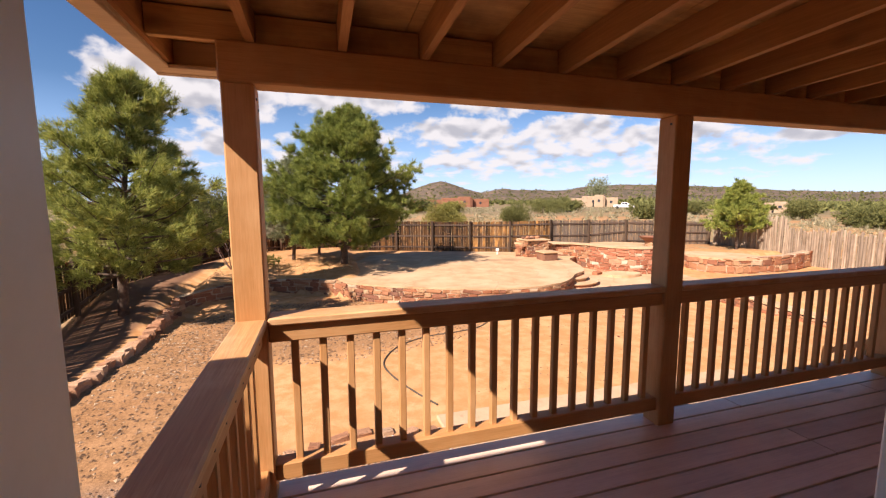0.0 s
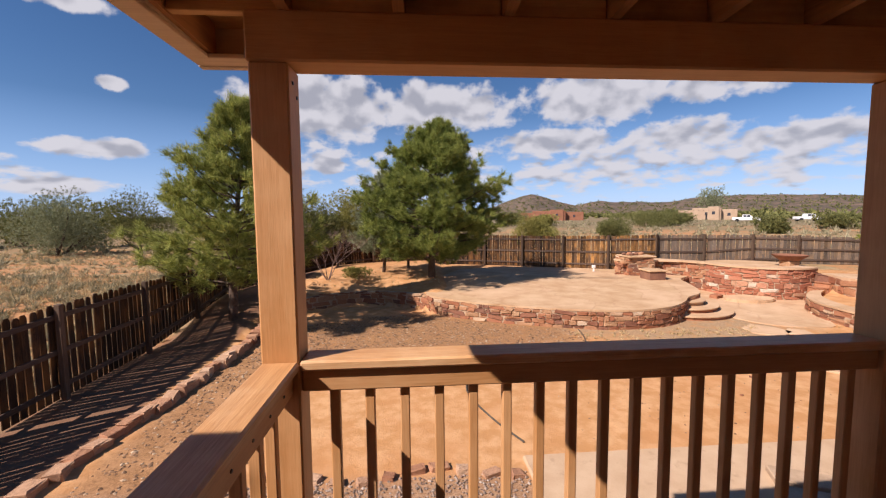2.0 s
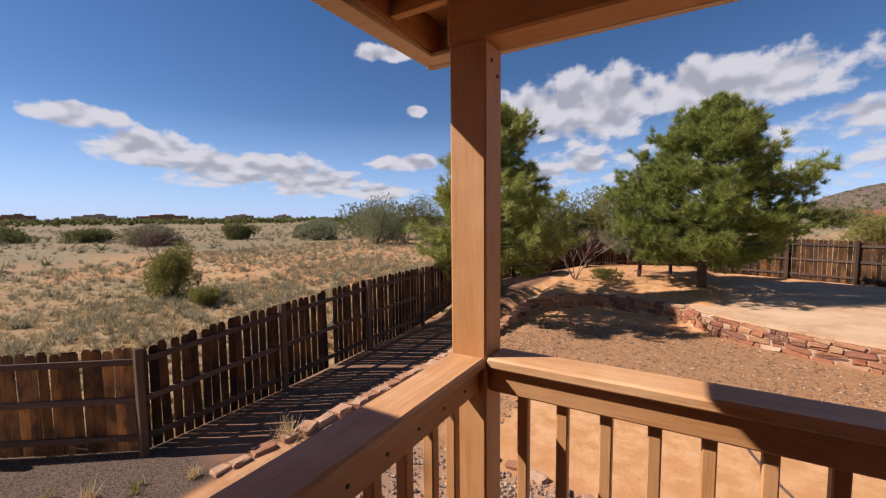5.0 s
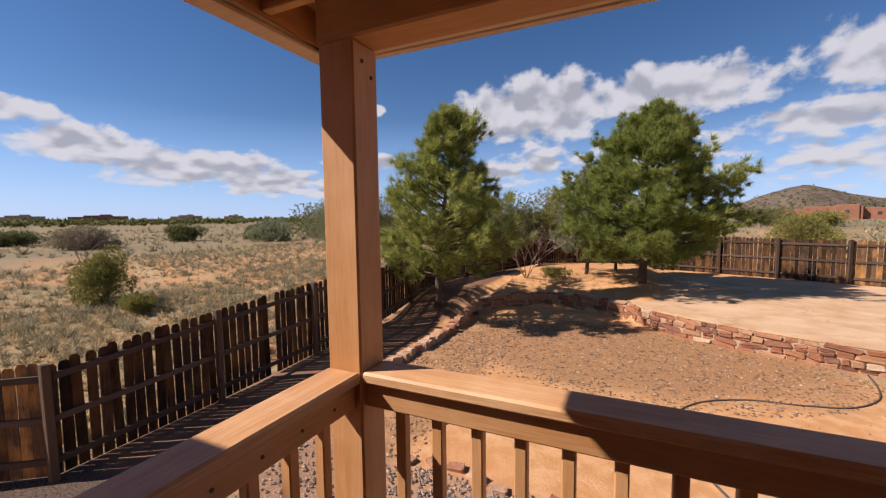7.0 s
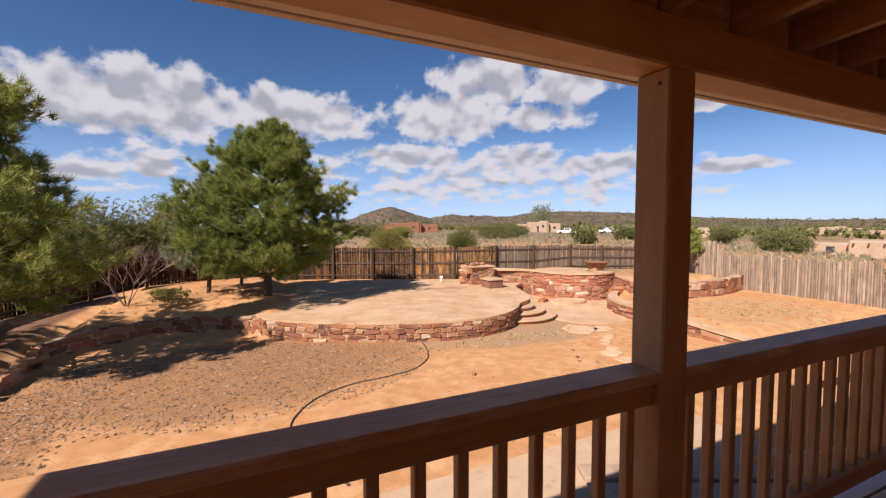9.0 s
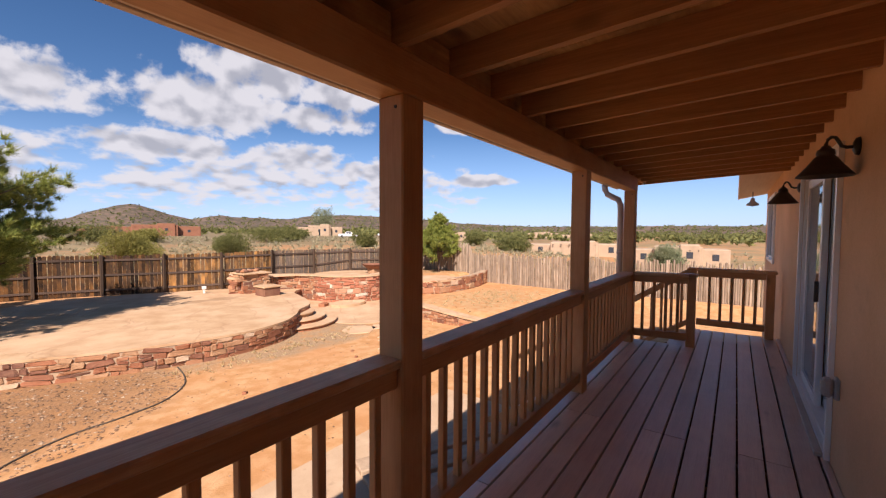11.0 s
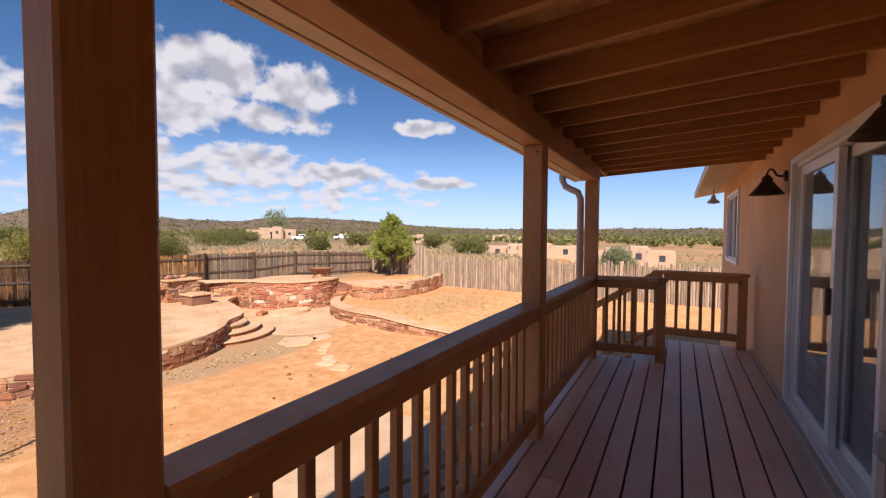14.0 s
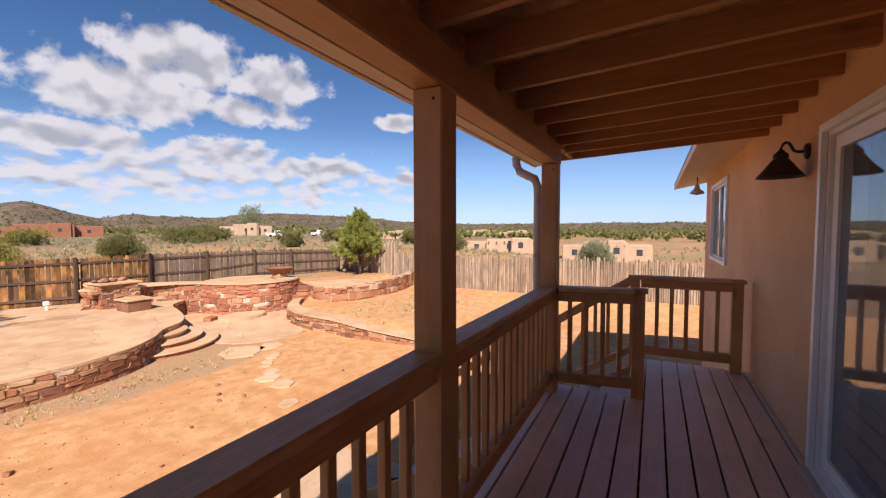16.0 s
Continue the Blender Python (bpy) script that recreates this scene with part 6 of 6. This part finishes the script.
def picket_fence(label, nodes, seed, side, spacing=0.139, pickets=PICKETS):
    """A board fence through posts at (x, y, top); the boards stand on the side away from the yard."""
    r = random.Random(seed)
    fence = thing("board_fence", label, "fence", at=(nodes[0][0], nodes[0][1], gz(nodes[0][0], nodes[0][1])))
    for (x, y, top) in nodes:
        g = gz(x, y)
        beam("post", x - 0.05, x + 0.05, y - 0.05, y + 0.05, g - 0.1, top + 0.03, M_FPOST, fence, 0.008)
    for (x0, y0, t0), (x1, y1, t1) in zip(nodes, nodes[1:]):
        a, b = Vector((x0, y0)), Vector((x1, y1))
        d = (b - a).normalized()
        L = (b - a).length
        nrm = Vector((-d.y, d.x)) * side
        ang = math.atan2(d.y, d.x)
        g0, g1 = gz(x0, y0), gz(x1, y1)
        for u in (0.12, 0.5, 0.88):
            za, zb = g0 + 0.05 + (t0 - g0 - 0.05) * u, g1 + 0.05 + (t1 - g1 - 0.05) * u
            bm = bmesh.new()
            bm_box(bm, -L / 2, L / 2, -0.02, 0.02, -0.045, 0.045, 0.004)
            m = Matrix.Translation((*((a + b) / 2 + nrm * 0.075), (za + zb) / 2)) @ Matrix.Rotation(ang, 4, "Z") @ Matrix.Rotation(-math.atan2(zb - za, L), 4, "Y")
            child("rail", mesh_of("rail", bm, M_FRAIL), fence, m)
        n = int(L / spacing)
        for i in range(n):
            u = (i + 0.5) / n
            p = a + (b - a) * u + nrm * 0.108
            if seed == 1 and i == n // 2 and abs(y0 - 6.52) < 0.01:
                continue
            g = g0 + (g1 - g0) * u + 0.015
            h = t0 + (t1 - t0) * u - g + r.uniform(-0.025, 0.03)
            m = Matrix.Translation((p.x, p.y, g)) @ Matrix.Rotation(ang, 4, "Z") @ Matrix.Rotation(r.uniform(-0.018, 0.018), 4, "Y") @ Matrix.Diagonal((r.uniform(0.96, 1.045), 1, h, 1))
            child("picket", r.choice(pickets), fence, m)
    return fence


west = [(-6.40, 4.06, -0.396), (-6.43, 6.52, -0.205), (-6.43, 9.03, -0.077), (-6.46, 11.50, -0.053), (-6.55, 13.98, -0.044), (-6.65, 16.46, -0.005), (-6.27, 18.65, 0.071)]
picket_fence("weathered board fence beside the shaded strip, shade in its dark colour", west, 1, 1, 0.153)
picket_fence("weathered board fence behind the pines, shade in its dark colour", [(-6.27, 18.65, 0.070), (-5.3, 21.2, 0.12), (-4.0, 23.4, 0.2), (-2.2, 24.7, 0.25), (0.0, 25.3, 0.3), (2.3, 25.3, 0.33), (4.3, 24.7, 0.36), (6.3, 23.8, 0.36), (8.3, 22.7, 0.37)], 2, 1)
picket_fence("brown and amber weathered board fence behind the terrace", [(8.3, 22.7, 0.37), (10.35, 21.7, 0.40), (12.75, 21.3, 0.44)], 3, 1, pickets=PICKETS_AMBER)
picket_fence("greyed weathered board fence behind the basin", [(12.75, 21.3, 0.44), (14.95, 20.75, 0.445), (17.1, 20.2, 0.435), (18.9, 19.55, 0.40), (21.7, 18.7, 0.30)], 5, 1, pickets=PICKETS_GREY)
picket_fence("brown weathered board fence turning away at the gate post", [(-11.51, 0.36, -0.482), (-8.93, 2.22, -0.434), (-6.40, 4.06, -0.396)], 4, 1, pickets=PICKETS_AMBER)

# pole fence of upright latillas on the east side
lat = thing("pole_fence", "fence of pale weathered upright poles wired side by side", "fence", at=(22.0, 6.0, -1.55))
lr = random.Random(6)
LAT = []
for k in range(6):
    bm = bmesh.new()
    tube_bm(bm, [(0, 0, 0), (lr.uniform(-0.012, 0.012), lr.uniform(-0.01, 0.01), 0.5), (lr.uniform(-0.01, 0.01), 0, 0.97), (0, 0, 1.0)], [0.05, 0.046, 0.042, 0.02], 7)
    LAT.append(mesh_of("pole", bm, M_LATILLA))
yy = 18.6
while yy > -3.0:
    hgt = lr.uniform(1.62, 1.86)
    x = 22.0 + lr.uniform(-0.02, 0.02)
    s = lr.uniform(0.75, 1.25)
    child("pole", lr.choice(LAT), lat, Matrix.Translation((x, yy, gz(22, yy) - 0.05)) @ Matrix.Rotation(lr.uniform(0, 6.28), 4, "Z") @ Matrix.Rotation(lr.uniform(-0.02, 0.02), 4, "X") @ Matrix.Diagonal((s, s, hgt, 1)))
    yy -= 0.082 * s + 0.012
for zz in (0.45, 1.3):
    bm = bmesh.new()
    tube_bm(bm, [(22.08, 18.6, gz(22, 10) + zz), (22.08, -3.0, gz(22, 10) + zz)], 0.02, 6)
    child("wire_rail", mesh_of("wire_rail", bm, M_FRAIL), lat, Matrix.Identity(4))

# ---- far country ----
M_ADOBE = speckled("adobe_plaster", (0.38, 0.27, 0.18), (0.47, 0.345, 0.24), 0.8, 0.95, 0.3, 0.01)
M_ADOBE_RED = speckled("red_adobe", (0.25, 0.11, 0.065), (0.32, 0.145, 0.09), 0.8, 0.95, 0.3, 0.01)
M_CARPAINT = speckled("white_car_paint", (0.72, 0.73, 0.74), (0.78, 0.79, 0.80), 2, 0.25, 0.02, 0.001, spec=0.6)
M_TYRE = speckled("tyre_rubber", (0.02, 0.02, 0.02), (0.035, 0.035, 0.035), 10, 0.8, 0.1)
M_WINDOW = speckled("dark_window", (0.03, 0.035, 0.045), (0.06, 0.065, 0.08), 3, 0.15, 0.02, 0.001, spec=0.6)


def adobe_house(x, y, heading, w, d, h, mat, label, seed, zg=None):
    """A flat-roofed adobe house of stepped blocks with small recessed windows and a door."""
    r = random.Random(seed)
    zg = gz(x, y) if zg is None else zg
    t = thing("adobe_house", label, "house", at=(x, y, zg))
    base = Matrix.Translation((x, y, zg)) @ Matrix.Rotation(heading, 4, "Z")
    blocks = [(0, 0, w * 0.5, d, h), (-w * 0.36, 0.5, w * 0.3, d * 0.8, h * 0.82), (w * 0.38, 0.8, w * 0.28, d * 0.75, h * 0.88), (w * 0.12, -d * 0.3, w * 0.2, d * 0.5, h * 1.12)]
    for bx, by, bw, bd, bh in blocks:
        bm = bmesh.new()
        bm_box(bm, bx - bw / 2, bx + bw / 2, by - bd / 2, by + bd / 2, -1.0, bh, 0.12)
        child("wall_block", mesh_of("wall_block", bm, mat), t, base)
        n = max(1, int(bw / 4.5))
        for i in range(n):
            wx = bx - bw / 2 + bw * (i + 0.5) / n
            win = child("window", mesh_of("window", _win(0.4, 0.45), M_WINDOW), t, base @ Matrix.Translation((wx, by - bd / 2 - 0.01, bh * 0.52)))
    door = child("door", mesh_of("door", _win(0.5, 1.0), M_TYRE), t, base @ Matrix.Translation((w * 0.02, -d / 2 - 0.02, 1.0)))
    for i in range(6):
        bm = bmesh.new()
        tube_bm(bm, [(-w * 0.22 + i * w * 0.085, -d / 2 - 0.4, h * 0.82), (-w * 0.22 + i * w * 0.085, -d / 2 + 0.2, h * 0.82)], 0.1, 7)
        child("viga", mesh_of("viga", bm, M_BARK), t, base)
    return t


def _win(hw, hh):
    bm = bmesh.new()
    bm_box(bm, -hw, hw, -0.03, 0.05, -hh, hh, 0.02)
    return bm


def pickup(x, y, heading, label):
    zg = gz(x, y)
    t = thing("pickup_truck", label, "truck", at=(x, y, zg))
    base = Matrix.Translation((x, y, zg)) @ Matrix.Rotation(heading, 4, "Z")
    bm = bmesh.new()
    prof = [(-2.7, 0.45), (2.65, 0.45), (2.75, 0.6), (2.72, 1.0), (1.35, 1.12), (0.75, 1.78), (-0.7, 1.8), (-0.85, 1.15), (-2.72, 1.15), (-2.75, 0.6)]
    f = [bm.verts.new((a, -0.95, b)) for a, b in prof]
    g = [bm.verts.new((a, 0.95, b)) for a, b in prof]
    bm.faces.new(f)
    bm.faces.new(g[::-1])
    for i in range(len(prof)):
        bm.faces.new((f[i], g[i], g[(i + 1) % len(prof)], f[(i + 1) % len(prof)]))
    bmesh.ops.recalc_face_normals(bm, faces=bm.faces)
    bmesh.ops.bevel(bm, geom=bm.edges[:], offset=0.05, segments=2, affect="EDGES")
    child("body", mesh_of("body", bm, M_CARPAINT), t, base)
    for sy in (-0.96, 0.96):
        for x0, x1 in ((-0.55, 0.02), (0.1, 0.75)):
            bm = bmesh.new()
            bm_box(bm, x0, x1, sy - 0.02, sy + 0.02, 1.22, 1.66, 0.03)
            child("side_window", mesh_of("side_window", bm, M_WINDOW), t, base)
        for wx in (-1.75, 1.8):
            bm = bmesh.new()
            bmesh.ops.create_cone(bm, cap_ends=True, segments=18, radius1=0.4, radius2=0.4, depth=0.26, matrix=Matrix.Translation((wx, sy * 0.93, 0.4)) @ Matrix.Rotation(radians(90), 4, "X"))
            child("wheel", mesh_of("wheel", bm, M_TYRE), t, base)
    return t


adobe_house(52, 153, radians(-18), 24, 8, 3.6, M_ADOBE_RED, "long red adobe house below the hill", 1)
adobe_house(40, 158, radians(-14), 12, 7, 2.8, M_ADOBE_RED, "low red adobe outbuilding below the hill", 5)
adobe_house(92, 122, radians(-38), 15, 8, 3.6, M_ADOBE, "tan adobe house in the middle distance", 2)
adobe_house(69, 8.5, radians(-84), 12, 7, 2.7, M_ADOBE, "tan flat-roofed adobe house beyond the pole fence", 3)
adobe_house(70, 24, radians(-72), 15, 8, 2.2, M_ADOBE, "long tan adobe house beyond the pole fence", 4)
adobe_house(135, 92, radians(-55), 14, 8, 3.0, M_ADOBE, "far tan adobe house among junipers", 6)
adobe_house(190, 60, radians(-70), 18, 8, 3.2, M_ADOBE, "far tan adobe house on the slope", 7)
adobe_house(230, 95, radians(-66), 18, 8, 3.2, M_ADOBE, "far tan adobe house on the slope", 8)
for k, (a, dd, ww) in enumerate(((-71, 315, 20), (-65, 310, 26), (-57, 330, 18), (-77, 300, 16), (-52, 335, 12))):
    adobe_house(dd * math.sin(radians(a)), dd * math.cos(radians(a)), radians(-a), ww, 9, 4.2, M_ADOBE_RED if k % 2 else M_ADOBE, "far low flat-roofed house on the skyline", 20 + k, gz(dd * math.sin(radians(a)), dd * math.cos(radians(a))) + 1.2)
pickup(80, 93, radians(-40), "white pickup truck parked beside the tan house")
pickup(95, 92, radians(-20), "white pickup truck parked in the grassland")


def hill_material():
    m, n, b = material("hillside")
    co = n.add("ShaderNodeTexCoord").outputs["Object"]
    a, f = n.noise(co, 0.012, 6, 0.6), n.noise(co, 0.12, 4, 0.6)
    col = n.mix(n.add("ShaderNodeMapRange", {0: a}, in_1=0.38, in_2=0.62).outputs[0], (0.14, 0.105, 0.085), (0.22, 0.15, 0.115))
    dots = n.add("ShaderNodeMapRange", {0: f}, in_1=0.44, in_2=0.58, in_3=0.0, in_4=0.75).outputs[0]
    col = n.mix(dots, col, (0.06, 0.068, 0.042))
    put(n, b, col, 1.0, f, 0.6, 1.5, spec=0.05)
    return m


HILL_AZ = [-100, -40, -6, 4, 9, 11.4, 13.5, 15.2, 16.6, 18.2, 20, 22.4, 25.5, 29.2, 34, 38, 42, 46, 52, 58, 66, 75, 85, 100]
HILL_H = [0.001, 0.001, 0.002, 0.010, 0.014, 0.020, 0.036, 0.047, 0.052, 0.044, 0.032, 0.021, 0.031, 0.026, 0.028, 0.037, 0.039, 0.034, 0.028, 0.018, 0.013, 0.014, 0.015, 0.014]


def hill_point(a, u):
    """A point on the hills at heading a (degrees), u from the foot (0) to the crest (0.93) and beyond."""
    h = float(np.interp(a, HILL_AZ, HILL_H)) + 0.0012 * noise.noise(Vector((a * 0.8, 3.3, 0)))
    d = 480 + 480 * u if u < 0.95 else 1100
    e = h * (u / 0.93) ** 1.6 if u < 0.95 else h * 0.6
    z = e * d + (1.0 - u) * -3.0 + 1.5 * u + 3.0 * noise.noise(Vector((a * 0.35, u * 5, 1.7))) * u * min(1, h * 60)
    return (d * math.sin(radians(a)), d * math.cos(radians(a)), z)


def make_hills():
    azs = np.linspace(-100, 100, 420)
    rows_ = np.linspace(0, 1, 14)
    verts = [hill_point(a, u) for u in rows_ for a in azs]
    k = len(azs)
    faces = [(j * k + i, j * k + i + 1, (j + 1) * k + i + 1, (j + 1) * k + i) for j in range(len(rows_) - 1) for i in range(k - 1)]
    ob = raw("hills", verts, faces, hill_material(), smooth=True)
    hr_ = random.Random(9)
    pts = np.array([hill_point(hr_.uniform(4, 100), hr_.uniform(0.05, 0.93)) for _ in range(2600)])
    rr = np.random.default_rng(8)
    vv = []
    for q in range(3):
        off = rr.normal(0, 1, pts.shape) * np.array([1.2, 1.2, 0.5]) + np.array([0, 0, 1.0])
        vv.append(needles(rr, pts + off, off / np.linalg.norm(off, axis=1, keepdims=True), 6, 1.7, 0.8, 0.9))
    tagged(tri_mesh("hill_woods", np.concatenate(vv), M_JUN, None), "dark juniper scrub dotted over the distant hills", "trees", kind="stuff")
    return tagged(ob, "distant brown hills dotted with dark junipers", "hills", kind="structure")


make_hills()
keep = ~((cx > 20) & (np.hypot(cx - 60, cy - 130) < 45))
cx, cy = cx[keep], cy[keep]
cz = ground_z(cx, cy)
dd = np.hypot(cx, cy)
base_c = np.stack([cx, cy, cz], 1)
parts_ = []
for k in range(5):
    off = r.normal(0, 1, base_c.shape) * np.array([1.3, 1.3, 0.5]) + np.array([0, 0, 1.5])
    c = base_c + off
    axd = off / np.linalg.norm(off, axis=1, keepdims=True)
    parts_.append(needles(r, c, axd, 9, 1.5, 0.45, 0.9))
tagged(tri_mesh("far_woods", np.concatenate(parts_), M_JUN, None), "far dark juniper woods along the skyline", "trees", kind="stuff")
# tall thin-leaved cottonwood by the tan house
shrub("cottonwood", 103, 134, gz(103, 134), 5.5, 11.5, 91, "tall pale green budding cottonwood beside the tan house", M_SAGE, 900, 0.5, 11, category="tree")

# dry weeds along the strip and by the fence corner
wr = np.random.default_rng(31)
for wx, wy, wh in ((-5.9, 3.2, 0.22), (-6.3, 2.9, 0.16), (-5.55, 3.6, 0.14), (-6.6, 2.6, 0.2), (-4.95, 5.35, 0.42), (-5.2, 4.1, 0.18)):
    ax_ = np.array([[0, 0, 1.0]] * 5)
    c = np.array([[wx, wy, gz(wx, wy) - 0.01]]) + wr.normal(0, 0.05, (5, 3)) * np.array([1, 1, 0])
    weed = thing("weed", "small dry weed sprouting from the gravel", "weed", "strip weeds", at=(wx, wy, gz(wx, wy)))
    tri_mesh("stalks", needles(wr, c, ax_, 18, wh, 0.006, 0.55), M_STRAW if wh > 0.17 else M_OLIVE, weed)
